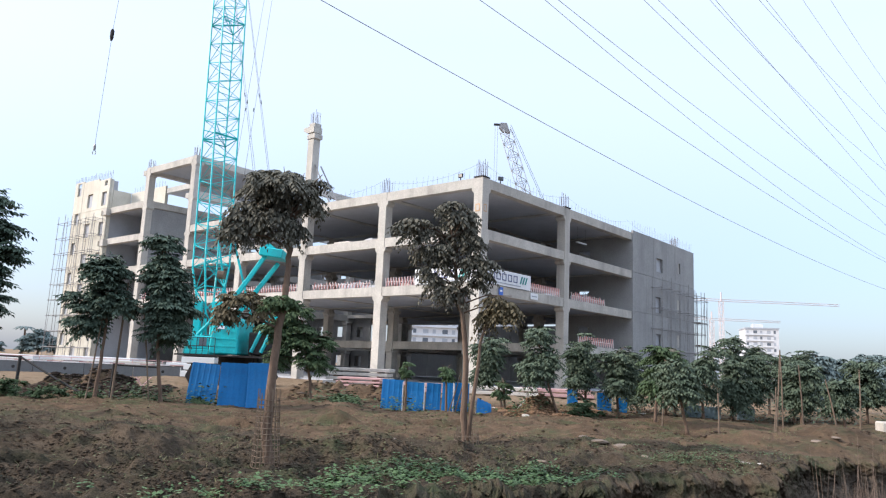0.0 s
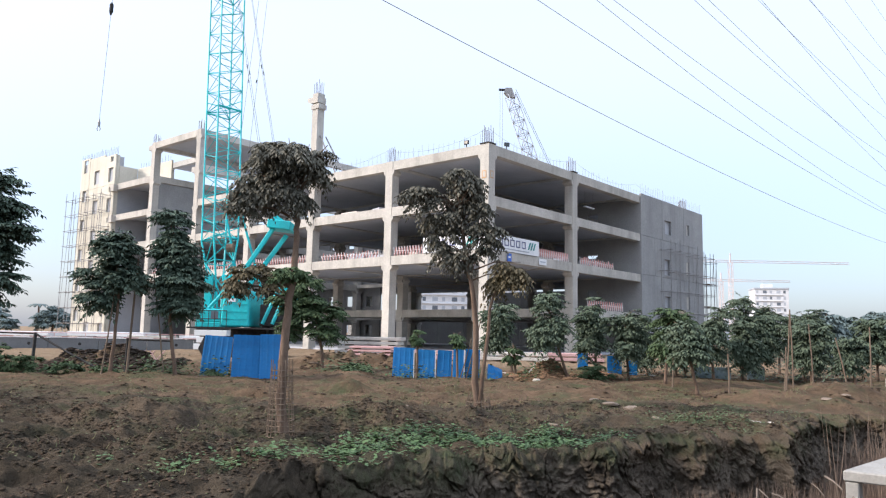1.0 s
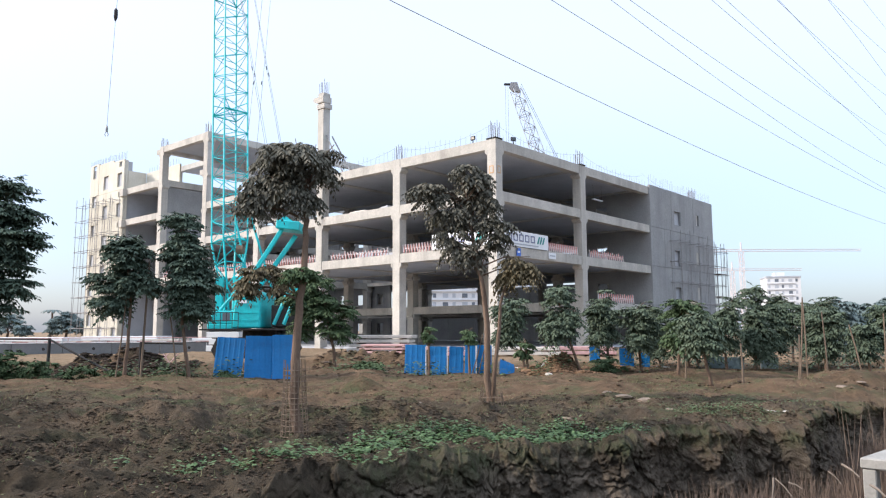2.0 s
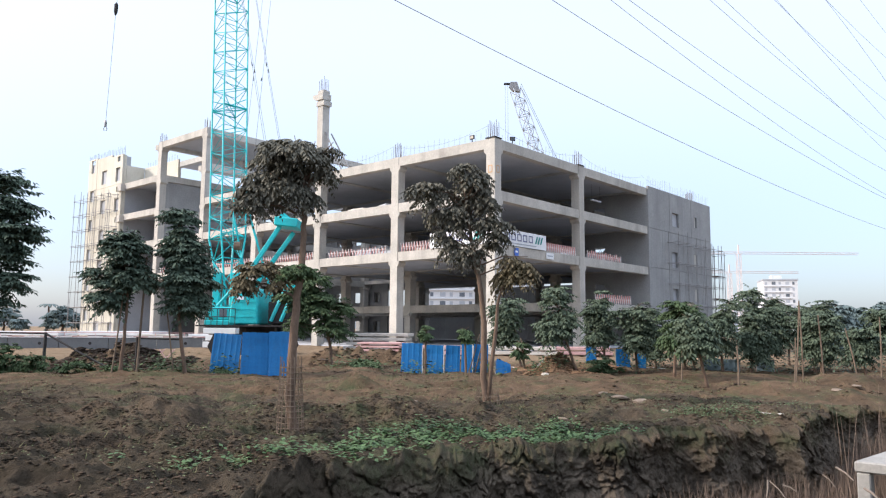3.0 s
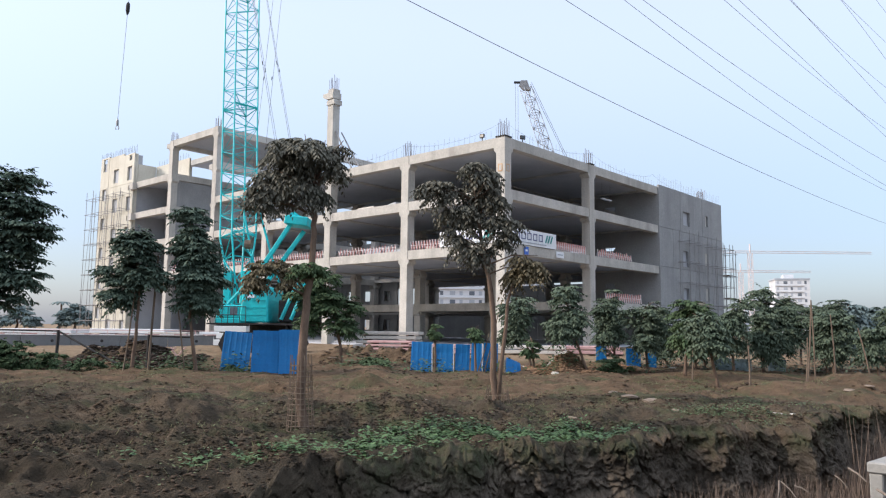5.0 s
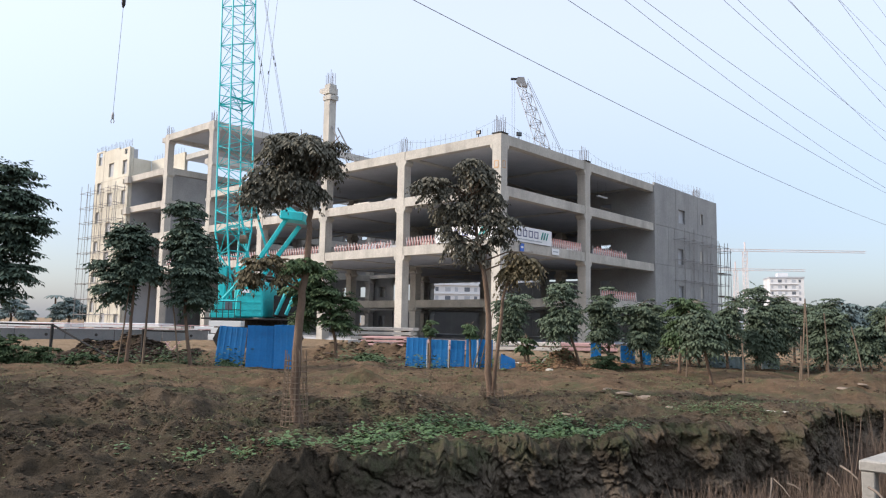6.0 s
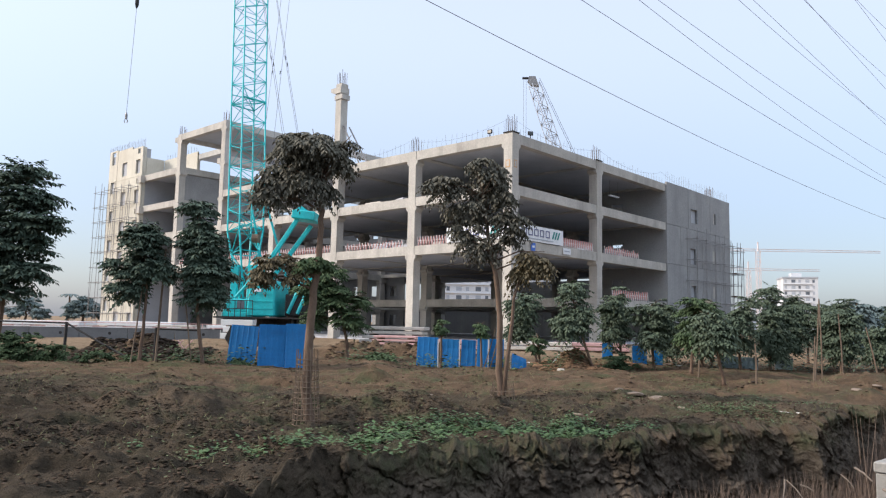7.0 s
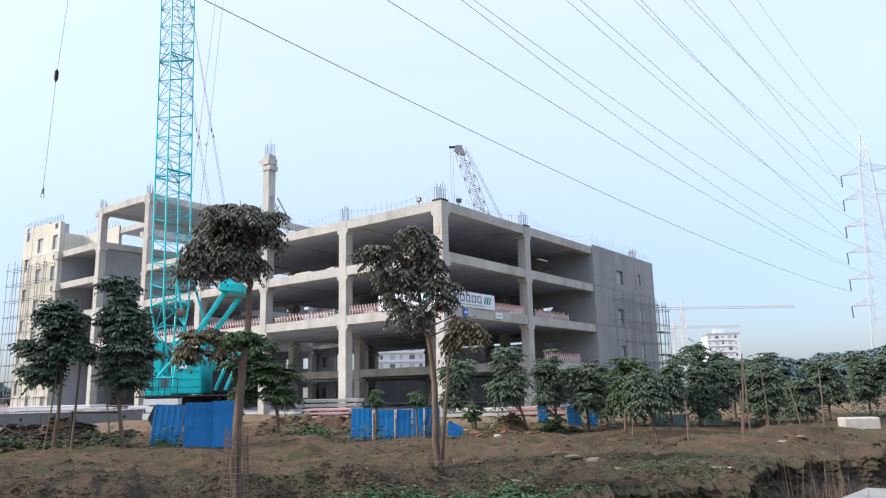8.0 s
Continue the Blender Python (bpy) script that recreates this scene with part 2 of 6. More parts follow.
# ---- mesh helpers ----
class Build:
    """Collects boxes, tubes and faces of one part and links them as one mesh."""

    def __init__(self):
        self.v, self.f = [], []

    def add(self, verts, faces):
        k = len(self.v)
        self.v += [tuple(p) for p in verts]
        self.f += [tuple(i + k for i in q) for q in faces]
        return self

    def box(self, x0, y0, z0, x1, y1, z1, m=None):
        p = [Vector((x, y, z)) for z in (z0, z1) for x, y in ((x0, y0), (x1, y0), (x1, y1), (x0, y1))]
        if m:
            p = [m @ q for q in p]
        return self.add(p, [(3, 2, 1, 0), (4, 5, 6, 7), (0, 1, 5, 4), (1, 2, 6, 5), (2, 3, 7, 6), (3, 0, 4, 7)])

    def tube(self, pts, radii, n=6):
        pts = [Vector(p) for p in pts]
        if not isinstance(radii, (list, tuple)):
            radii = [radii] * len(pts)
        rings = []
        for i, p in enumerate(pts):
            d = (pts[min(i + 1, len(pts) - 1)] - pts[max(i - 1, 0)]).normalized()
            a = d.cross(Vector((0, 0, 1)) if abs(d.z) < .9 else Vector((1, 0, 0))).normalized()
            c = d.cross(a)
            rings += [p + (a * math.cos(2 * math.pi * j / n) + c * math.sin(2 * math.pi * j / n)) * radii[i] for j in range(n)]
        fs = [(i * n + j, i * n + (j + 1) % n, (i + 1) * n + (j + 1) % n, (i + 1) * n + j) for i in range(len(pts) - 1) for j in range(n)]
        fs += [tuple(reversed(range(n))), tuple(range((len(pts) - 1) * n, len(pts) * n))]
        return self.add(rings, fs)

    def prism(self, outline, y0, y1, m=None):
        """A closed outline of (x, z) drawn out from y0 to y1."""
        k = len(outline)
        p = [Vector((x, y, z)) for y in (y0, y1) for x, z in outline]
        if m:
            p = [m @ q for q in p]
        return self.add(p, [tuple(range(k)), tuple(reversed(range(k, 2 * k)))] + [(i, k + i, k + (i + 1) % k, (i + 1) % k) for i in range(k)])

    def done(self, name, mat, parent=None, label="", bevel=0.0, smooth=False):
        me = bpy.data.meshes.new(name)
        me.from_pydata(self.v, [], self.f)
        me.materials.append(mat)
        if bevel:
            bm = bmesh.new()
            bm.from_mesh(me)
            bmesh.ops.recalc_face_normals(bm, faces=bm.faces)
            bmesh.ops.bevel(bm, geom=bm.edges[:], offset=bevel, segments=1, affect='EDGES')
            bm.to_mesh(me)
            bm.free()
        if smooth:
            me.shade_smooth()
        ob = new(name, me)
        if parent:
            ob.parent = parent
        if label:
            ob["label"] = label
        return ob


class Split(Build):
    """As Build, but every tube becomes an object of its own."""

    def __init__(self):
        self.v, self.f, self.parts = [], [], []

    def tube(self, pts, radii, n=6):
        self.parts.append(Build().tube(pts, radii, n))
        return self

    def done(self, name, mat, parent=None, label=""):
        return [q.done(name, mat, parent, label) for q in self.parts]


def thing(name, m, label, category, group="", kind=""):
    ob = new(name)
    ob.matrix_world = m
    ob.empty_display_size = .2
    return tagged(ob, label, category, group, kind)


def mesh_np(name, v, f, mat, parent=None, smooth=False):
    """A mesh from arrays of points and faces of one size."""
    me = bpy.data.meshes.new(name)
    v, f = np.asarray(v, np.float32), np.asarray(f, np.int32)
    me.vertices.add(len(v)), me.loops.add(f.size), me.polygons.add(len(f))
    me.vertices.foreach_set("co", v.ravel())
    me.loops.foreach_set("vertex_index", f.ravel())
    me.polygons.foreach_set("loop_start", np.arange(0, f.size, f.shape[1], dtype=np.int32))
    me.materials.append(mat)
    me.update(calc_edges=True)
    if smooth:
        me.shade_smooth()
    ob = new(name, me)
    if parent:
        ob.parent = parent
    return ob


# ---- ground ----
rng = np.random.default_rng(5)
LATTICE = rng.random((256, 256))


def vnoise(x, y):
    xi, yi = np.floor(x).astype(int), np.floor(y).astype(int)
    fx, fy = x - xi, y - yi
    fx, fy = fx * fx * (3 - 2 * fx), fy * fy * (3 - 2 * fy)
    g = lambda a, b: LATTICE[a % 256, b % 256]
    return (g(xi, yi) * (1 - fx) + g(xi + 1, yi) * fx) * (1 - fy) + (g(xi, yi + 1) * (1 - fx) + g(xi + 1, yi + 1) * fx) * fy


def fbm(x, y, octaves=4):
    return sum((vnoise(x * 2 ** i + 17 * i, y * 2 ** i + 31 * i) - .5) * .5 ** i for i in range(octaves))


EDGE_X = [-14, -6, -3.2, -2.4, -1.9, -1.3, -.6, -.2, .35, .8, 1.6, 2.25, 2.7, 3.2, 3.9, 4.25, 5.1, 5.75, 6.05, 7.7, 8.8, 10.1, 20, 60]
EDGE_Y = [3.2, 4.9, 6.1, 6.75, 7.4, 8.45, 9.5, 9.95, 10.4, 11.0, 11.15, 11.65, 11.45, 11.75, 12.35, 12.1, 13.05, 13.1, 12.7, 15.1, 16.5, 17.1, 19, 25]


def smooth01(t):
    t = np.clip(t, 0, 1)
    return t * t * (3 - 2 * t)


def mound(x, y, cx, cy, rx, ry, h):
    return h * np.exp(-((x - cx) / rx) ** 2 - ((y - cy) / ry) ** 2)


def edge_y(x):
    """Where the ditch's far bank breaks off, along the road."""
    return np.interp(x, EDGE_X, EDGE_Y) + fbm(x * 1.3, x * 0 + 3, 3) * .35 + fbm(x * 5.0 + 7, x * 0 + 9, 3) * .22


def ground_z(x, y):
    x, y = np.asarray(x, float), np.asarray(y, float)
    near = smooth01((70 - np.hypot(x, y - 10)) / 30)
    z = fbm(x * .22, y * .22, 3) * .22 + fbm(x * 1.1, y * 1.1, 4) * .16
    rough = smooth01((17.5 - y - .25 * np.abs(x + 3)) / 3)
    z = z + fbm(x * 2.6 + 9, y * 2.6, 4) * .12 * rough
    z = z - np.abs(fbm(x * 1.7 + 40, y * 1.7 + 7, 3)) * .13 * rough
    z = z + fbm(x * .9 + 3, y * 2.2 + 11, 4) * .16 * smooth01((30 - y) / 6) * smooth01((y - 12) / 4)
    z = z + fbm(x * 5 + 1, y * 5 + 5, 5) * .12 * smooth01((20 - y) / 6)
    z = z * near
    # dug ditch with a steep, crumbling far bank
    e = edge_y(x)
    deep = np.clip((e - 3.6) * .35, 0, 1.4)
    drop = np.clip((e + .14 - y) / .12, 0, 1) * .86 + smooth01((e - y - .3) / 1.6) * .14
    z = z - deep * drop * smooth01((y - 2.6) / 1.2)
    # heaps of earth
    b = 1 + 1.6 * fbm(x * 1.3, y * 1.3, 3)
    z = z + mound(x, y, -12.6, 29.5, 2.8, 1.1, .65) * b + mound(x, y, 5.0, 29.6, 1.9, 1.1, .38) * b
    z = z + mound(x, y, -3.5, 35, 3.5, 1.2, .5) * b + mound(x, y, -.6, 33.5, 1.6, 1.0, .5) * b
    z = z + mound(x, y, 12.5, 21, 4, 1.6, .30) + mound(x, y, -1.5, 13.2, 2.2, .7, .16) + mound(x, y, 1.2, 16, .9, .6, .14)
    z = z + mound(x, y, -1.4, 13.5, 1.5, .5, .20) * b + mound(x, y, .9, 14.7, .8, .4, .16) * b + mound(x, y, -2.6, 21.0, 1.0, .3, .22) * b + mound(x, y, -4.5, 19.1, .8, .25, .16) * b
    z = z + mound(x, y, 4.2, 19.9, .8, .3, .14) * b + mound(x, y, 10.3, 19.6, 1.8, .7, .28) * b + mound(x, y, -5.2, 13.0, 2.2, .8, .18) * b
    z = z + mound(x, y, -8, 17.5, 6, 1.1, .14) + mound(x, y, 4.4, 27.2, .95, .75, .62) * b
    return z


def axis(parts):
    return np.concatenate([np.arange(a, b, s) for a, b, s in parts] + [[parts[-1][1]]])


gx = axis([(-3000, -400, 400), (-400, -80, 32), (-80, -24, 3), (-24, -6, .25), (-6, 11, .05), (11, 26, .25), (26, 80, 3), (80, 400, 32), (400, 3000, 400)])
gy = axis([(-600, -40, 80), (-40, -8, 4), (-8, 4, .5), (4, 6.5, .2), (6.5, 8.6, .045), (8.6, 13.2, .03), (13.2, 17, .05), (17, 38, .2), (38, 62, 1.2), (62, 120, 6), (120, 500, 40), (500, 4000, 350)])
GX, GY = np.meshgrid(gx, gy)
GZ = ground_z(GX, GY)
idx = np.arange(GX.size).reshape(GX.shape)
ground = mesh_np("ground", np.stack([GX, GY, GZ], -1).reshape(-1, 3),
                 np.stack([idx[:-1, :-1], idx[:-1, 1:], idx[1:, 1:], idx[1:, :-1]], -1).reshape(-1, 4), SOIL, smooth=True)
tagged(ground, "bare brown earth with clods, a dug ditch and sparse grass", "ground", kind="structure")


def gz(x, y):
    return float(ground_z(np.array([x]), np.array([y]))[0])


def cells(a, b, seed):
    """Broken lumps: for each point the shade of its cell and how near it lies to the crack between two cells."""
    i, j = np.floor(a).astype(int), np.floor(b).astype(int)
    near, second, tone = np.full(a.shape, 9.0), np.full(a.shape, 9.0), np.zeros(a.shape)
    for di in (-1, 0, 1):
        for dj in (-1, 0, 1):
            p, q = i + di, j + dj
            ox, oy = LATTICE[(p + seed) % 256, q % 256], LATTICE[(p + 91) % 256, (q + seed) % 256]
            dist = np.hypot(p + ox - a, q + oy - b)
            closer = dist < near
            second = np.where(closer, near, np.minimum(second, dist))
            tone = np.where(closer, LATTICE[(p * 7 + seed) % 256, (q * 13 + 5) % 256], tone)
            near = np.minimum(near, dist)
    return tone, second - near


def ditch_bank():
    """The broken clay face of the ditch, as a sheet of lumps, ledges and cracks below the edge."""
    x = np.concatenate([np.arange(-5.0, 7, .013), np.arange(7, 14, .025)])
    v = np.linspace(0, 1, 96)
    X, V = np.meshgrid(x, v)
    e = edge_y(X) * np.clip(1 - V * 4, 0, 1) + np.clip(V * 4, 0, 1) * (np.interp(X, EDGE_X, EDGE_Y) + fbm(X * 1.3, X * 0 + 3, 3) * .35)
    deep = np.clip((e - 3.6) * .35, 0, 1.4)
    top = ground_z(X, edge_y(X) + .3)
    Z = V * 1.4
    warp = fbm(X * 1.9, Z * 1.9 + 5, 3)
    big, crack = cells(X * 1.6 + warp * .8, Z * 1.9 + warp * .8 + X * .3, 11)
    mid, crack2 = cells(X * 5.5 + warp * .7, Z * 6.5 - X * .3, 57)
    small, _ = cells(X * 15 + warp, Z * 16, 23)
    out = .02 + .40 * V + (big - .5) * .12 + (mid - .5) * .075 + (small - .5) * .04 - .12 * np.clip(1 - crack / .06, 0, 1) * (fbm(X * .7, Z + 40, 2) > -.05) - .03 * np.clip(1 - crack2 / .12, 0, 1) * (big > .55)
    out = out + fbm(X * 1.3, Z * 2, 3) * .22 + fbm(X * 6, Z * 8, 4) * .12 + fbm(X * 22 + 3, Z * 24, 3) * .06
    lip = smooth01(V / .07)
    z = top + .012 - (deep + top) * V * lip + fbm(X * 9, V * 9 + 4, 3) * .04 * lip - .02 * lip
    y = e - out * lip + .3 * (1 - lip)
    k = np.arange(X.size).reshape(X.shape)
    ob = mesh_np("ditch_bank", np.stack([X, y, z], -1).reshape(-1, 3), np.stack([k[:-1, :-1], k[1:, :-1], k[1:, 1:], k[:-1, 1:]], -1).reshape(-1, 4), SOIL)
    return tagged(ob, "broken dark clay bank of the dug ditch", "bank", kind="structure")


ditch_bank()

# ---- the unfinished building ----
TURN_B = -41.327
BX, BY = 10.313, 12.43
LV = [4.06, 8.06, 12.24, 16.24, 20.35, 24.46]
bld = thing("concrete_building", pose(4.01, 54.79, 0, 0, 0, TURN_B), "unfinished grey precast concrete frame building with open floors", "building")
COL = .82


def column(n, m, top, corbels, part_name="column"):
    """A square column whose right edge stands on bay n, with haunches below each beam."""
    x1, y0 = -BX * n, BY * m + .02
    x0, y1 = x1 - COL, y0 + COL
    b = Build().box(x0, y0, -.3, x1, y1, top)
    for z in corbels:
        for s, e in ((x0, -1), (x1, 1)):
            if n == 0 and e == 1:
                continue
            o = [(s, z - .78), (s + e * .2, z - .78), (s + e * .2, z - 1.0), (s, z - 1.22)]
            b.prism(o if e == 1 else o[::-1], y0 - .02, y1 + .02)
        for s, e in ((y0, -1), (y1, 1)):
            if m == 0 and e == -1:
                continue
            o = [(s, z - .78), (s + e * .2, z - .78), (s + e * .2, z - 1.0), (s, z - 1.22)]
            b.prism([(q, w) for q, w in (o if e == -1 else o[::-1])], -x1 - .02, -x0 + .02, Matrix(((0, -1, 0, 0), (1, 0, 0, 0), (0, 0, 1, 0), (0, 0, 0, 1))))
    return b.done(part_name, CONCRETE, bld)


TOPS = [16.24, 16.24, 16.24, 16.24, 24.46, 24.46, 20.35]
for n in range(7):
    for m in range(4):
        if (n, m) == (0, 2):
            continue
        top = TOPS[n]
        if (n, m) == (2, 0):
            top = 24.45
        lv = [z for z in LV if z <= TOPS[n] + .1 and not (m == 0 and z < 5)]
        column(n, m, top + .02, lv)
# head of the tall single column
Build().box(-BX * 2 - COL - .1, -.06, 22.9, -BX * 2 + .22, .92, 23.35).done("column_collar", CONCRETE, bld)
Build().prism([(-BX * 2 - COL - .62, 23.75), (-BX * 2 - COL - .1, 23.5), (-BX * 2 + .06, 23.5), (-BX * 2 + .06, 24.1), (-BX * 2 - COL - .62, 24.1)], -.1, .95).done("column_head", CONCRETE, bld)

# beams along both fronts and along the inner rows
for li, z in enumerate(LV):
    last = {3: 6, 4: 6, 5: 5}.get(li, 6)
    first = {4: 4, 5: 4}.get(li, 0)
    for n in range(first, last):
        for m in range(4):
            if m == 0 and (z < 5 or (n == 4 and li in (3, 4))):
                continue
            Build().box(-BX * (n + 1) + .004, BY * m + .06, z - (.76 if m == 0 or li == 0 else .42), -BX * n - COL - .004, BY * m + .72, z + .012).done("beam", CONCRETE, bld)
    for n in range(first, last + 1):
        for m in range(3):
            if m == 0 and z < 5:
                continue
            if n == 0 and m == 2:
                continue
            far = BY * (m + 1) + .016 if (n, m) != (0, 1) else 25.98
            Build().box(-BX * n - .74, BY * m + COL + .024, z - (.76 if n in (0, 4, 5) or li == 0 else .42), -BX * n - .06, far, z + .012).done("beam", CONCRETE, bld)
    for n in range(first, last):
        for m in range(1 if z < 5 else 0, {4: 2, 5: 1}.get(li, 3)):
            if (n == 4 and m == 0 and li in (3, 4)) or (n in (3, 4) and m == 1):
                continue
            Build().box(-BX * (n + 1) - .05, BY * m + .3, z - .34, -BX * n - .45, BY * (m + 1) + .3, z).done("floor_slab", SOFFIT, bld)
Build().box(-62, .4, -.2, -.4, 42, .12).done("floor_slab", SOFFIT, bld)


def panel_wall(axis_y, a, b, z0, z1, holes, mat, off=0.0, thick=.2, name="wall_panel"):
    """A flat panel along x (axis_y False) or y from a to b with real window openings; outer face at off."""
    xs = sorted({a, b, *[q for h in holes for q in h[:2]]})
    zs = sorted({z0, z1, *[q for h in holes for q in h[2:]]})
    nx, nz = len(xs), len(zs)

    def solid(i, j):
        if not (0 <= i < nx - 1 and 0 <= j < nz - 1):
            return False
        xm, zm = (xs[i] + xs[i + 1]) / 2, (zs[j] + zs[j + 1]) / 2
        return not any(h[0] < xm < h[1] and h[2] < zm < h[3] for h in holes)

    depths = (off, off - thick) if axis_y else (off, off + thick)
    v = [(d, x, z) if axis_y else (x, d, z) for d in depths for z in zs for x in xs]
    at = lambda k, i, j: k * nx * nz + j * nx + i
    f = []
    for i in range(nx - 1):
        for j in range(nz - 1):
            if not solid(i, j):
                continue
            f.append((at(0, i, j), at(0, i + 1, j), at(0, i + 1, j + 1), at(0, i, j + 1)))
            f.append((at(1, i, j), at(1, i, j + 1), at(1, i + 1, j + 1), at(1, i + 1, j)))
            for di, dj, p, q in ((-1, 0, (i, j + 1), (i, j)), (1, 0, (i + 1, j), (i + 1, j + 1)), (0, -1, (i, j), (i + 1, j)), (0, 1, (i + 1, j + 1), (i, j + 1))):
                if not solid(i + di, j + dj):
                    f.append((at(0, *q), at(0, *p), at(1, *p), at(1, *q)))
    return Build().add(v, f).done(name, mat, bld)


# grey panels that close the far end of the shaded front
YJ = [26.0, 29.2, 31.15, 34.6, 36.9, 39.5, 42.6]
ZJ = [0.0, 4.06, 8.1, 12.15, 16.5]
HOLES_R = [(31.8, 33.5, 12.9, 14.4), (37.7, 38.5, 13.4, 14.6), (31.6, 33.0, 8.4, 10.1), (37.4, 38.3, 8.9, 10.3), (31.6, 33.0, 4.5, 6.1), (37.4, 38.3, 4.9, 6.3)]
for j in range(4):
    for i in range(6):
        y0, y1, z0, z1 = YJ[i] + .015, YJ[i + 1] - .015, ZJ[j] + .015, ZJ[j + 1] - .015
        hs = [h for h in HOLES_R if h[0] < y1 and h[1] > y0 and h[2] < z1 and h[3] > z0]
        panel_wall(True, y0, y1, z0, z1, hs, GREYPANEL, off=.06 + .012 * ((i + j) % 2))
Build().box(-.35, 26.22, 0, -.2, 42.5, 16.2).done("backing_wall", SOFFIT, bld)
# cross wall and rear walls inside
for j in range(1, 4):
    hs = [(-6.2, -4.9, LV[j - 1] + 1.1, LV[j - 1] + 2.4)] if j < 4 else []
    panel_wall(False, -7.6, -.02, LV[j - 1] + .02, LV[j] - .36, hs, GREYPANEL, off=26.0)
for i in range(7):
    for j in range(4):
        x0 = -66 + i * 4.0
        z0 = [.1, *LV][j] + .02
        panel_wall(False, x0 + .02, x0 + 3.98, z0, LV[j] - .36, [(x0 + 1.3, x0 + 2.5, z0 + 1.1, z0 + 2.5)], GREYPANEL, off=26.2)
# back panels added to block the sky and keep the floors dark
for i in range(12):
    for j in range(4):
        if i < 6 and j == 1:
            continue
        x0 = -62 + i * 5.13
        panel_wall(False, x0 + .02, x0 + 5.11, [.1, *LV][j] + .02, LV[j] - .36, [], GREYPANEL, off=42.2)
panel_wall(False, -62, -31.4, 4.1, 5.1, [], GREYPANEL, off=42.2, name="parapet")
panel_wall(True, 0.5, 38, .1, 16, [], GREYPANEL, off=-62.4)

# cream panel stair tower at the far left end: three strips of panels of uneven height
for i, (x0, x1, top) in enumerate([(-71.55, -68.9, 24.9), (-68.9, -64.5, 24.7), (-64.5, -61.3, 24.4)]):
    zj = [0, 3.95, 8.06, 12.2, 16.3, 20.4, top]
    for j in range(6):
        z0, z1 = zj[j:j + 2]
        base = 4.1 * j
        w0, w1, lo, hi = ((-70.75, -69.55, 2.4, 4.2), (-67.4, -65.9, .4, 2.3), (-63.2, -61.9, .3, 2.2))[i]
        hs = [(w0, w1, base + lo - 4.1 * k, base + hi - 4.1 * k) for k in (-1, 0, 1)]
        if i == 2:
            hs += [(-62.8, -62.0, base + 3.0, base + 3.7)]
        hs = [(a, b, max(c, z0 + .015), min(d, z1 - .015)) for a, b, c, d in hs if d > z0 + .3 and c < z1 - .3]
        panel_wall(False, x0 + .015, x1 - .015, z0 + .015, z1 - .015, hs, CREAM, off=-.25 + .025 * (i % 2))
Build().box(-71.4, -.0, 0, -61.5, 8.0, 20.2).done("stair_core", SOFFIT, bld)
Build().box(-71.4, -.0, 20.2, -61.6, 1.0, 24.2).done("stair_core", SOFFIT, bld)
panel_wall(True, -.02, .3, 20.45, 24.3, [], CREAM, off=-61.3)
panel_wall(True, -.02, .3, 0, 20.4, [], CREAM, off=-61.3)
# parapet round the terrace beside the tower
panel_wall(True, .34, 2.8, 20.4, 22.9, [], CREAM, off=-61.3, name="parapet")
panel_wall(False, -61.28, -52.5, 20.4, 22.9, [], CREAM, off=2.82, name="parapet")
# corner brackets where the beams of the end bay meet the tower
for z in (8.06, 12.24, 16.24, 20.35):
    Build().box(-61.9, -.5, z - 1.0, -60.9, .1, z - .1).done("corbel", CONCRETE, bld)
    panel_wall(False, -60.9, -52.5, z - 3.9, z - .78, [], GREYPANEL, off=4.2)
# head brackets of the two tall columns, and the roof strip behind them
for n in (4, 5):
    Build().box(-BX * n - COL - .75, .0, 23.62, -BX * n - COL - .02, .86, 24.2).done("column_bracket", CONCRETE, bld)
    Build().box(-BX * n - COL - .7, .0, 19.5, -BX * n - COL - .02, .86, 20.1).done("column_bracket", CONCRETE, bld)
Build().box(-62, 7.2, 23.75, -52.2, 7.9, 24.46).done("beam", CONCRETE, bld)
Build().box(-62, 7.9, 24.1, -52.2, 19.5, 24.44).done("floor_slab", SOFFIT, bld)
for x, y in ((-61.6, 7.3), (-61.6, 18.5), (-53.2, 18.5)):
    Build().box(x - .4, y, 20.3, x + .4, y + .7, 24.1).done("column", CONCRETE, bld)
# wall along the side of the tall open bay
for z0, z1 in ((4.1, 8.0), (8.1, 12.2), (12.3, 16.2), (16.3, 20.3)):
    panel_wall(True, COL + .05, BY - .05, z0, z1 - .78, [], GREYPANEL, off=-BX * 5 - .3)


# ---- building: bars, barriers, banners, scaffold ----
def rods(spots, h, r=.012, spread=0.0, lean=.05, seed=1):
    rd = random.Random(seed)
    b = Build()
    for x, y, z in spots:
        hh = h * rd.uniform(.7, 1.1)
        b.tube([(x, y, z - .05), (x + rd.uniform(-lean, lean) * hh, y + rd.uniform(-lean, lean) * hh, z + hh)], r, 4)
    return b


def bundle(x, y, z, h, seed):
    """Ten starter rods on a column head."""
    sp = [(x + dx, y + dy, z) for dx in (-.3, -.1, .1, .3) for dy in (-.3, .3)] + [(x - .3, y, z), (x + .3, y, z)]
    for k, p in enumerate(sp):
        rods([p], h, .024, seed=seed * 20 + k).done("rebar", STEEL, bld)


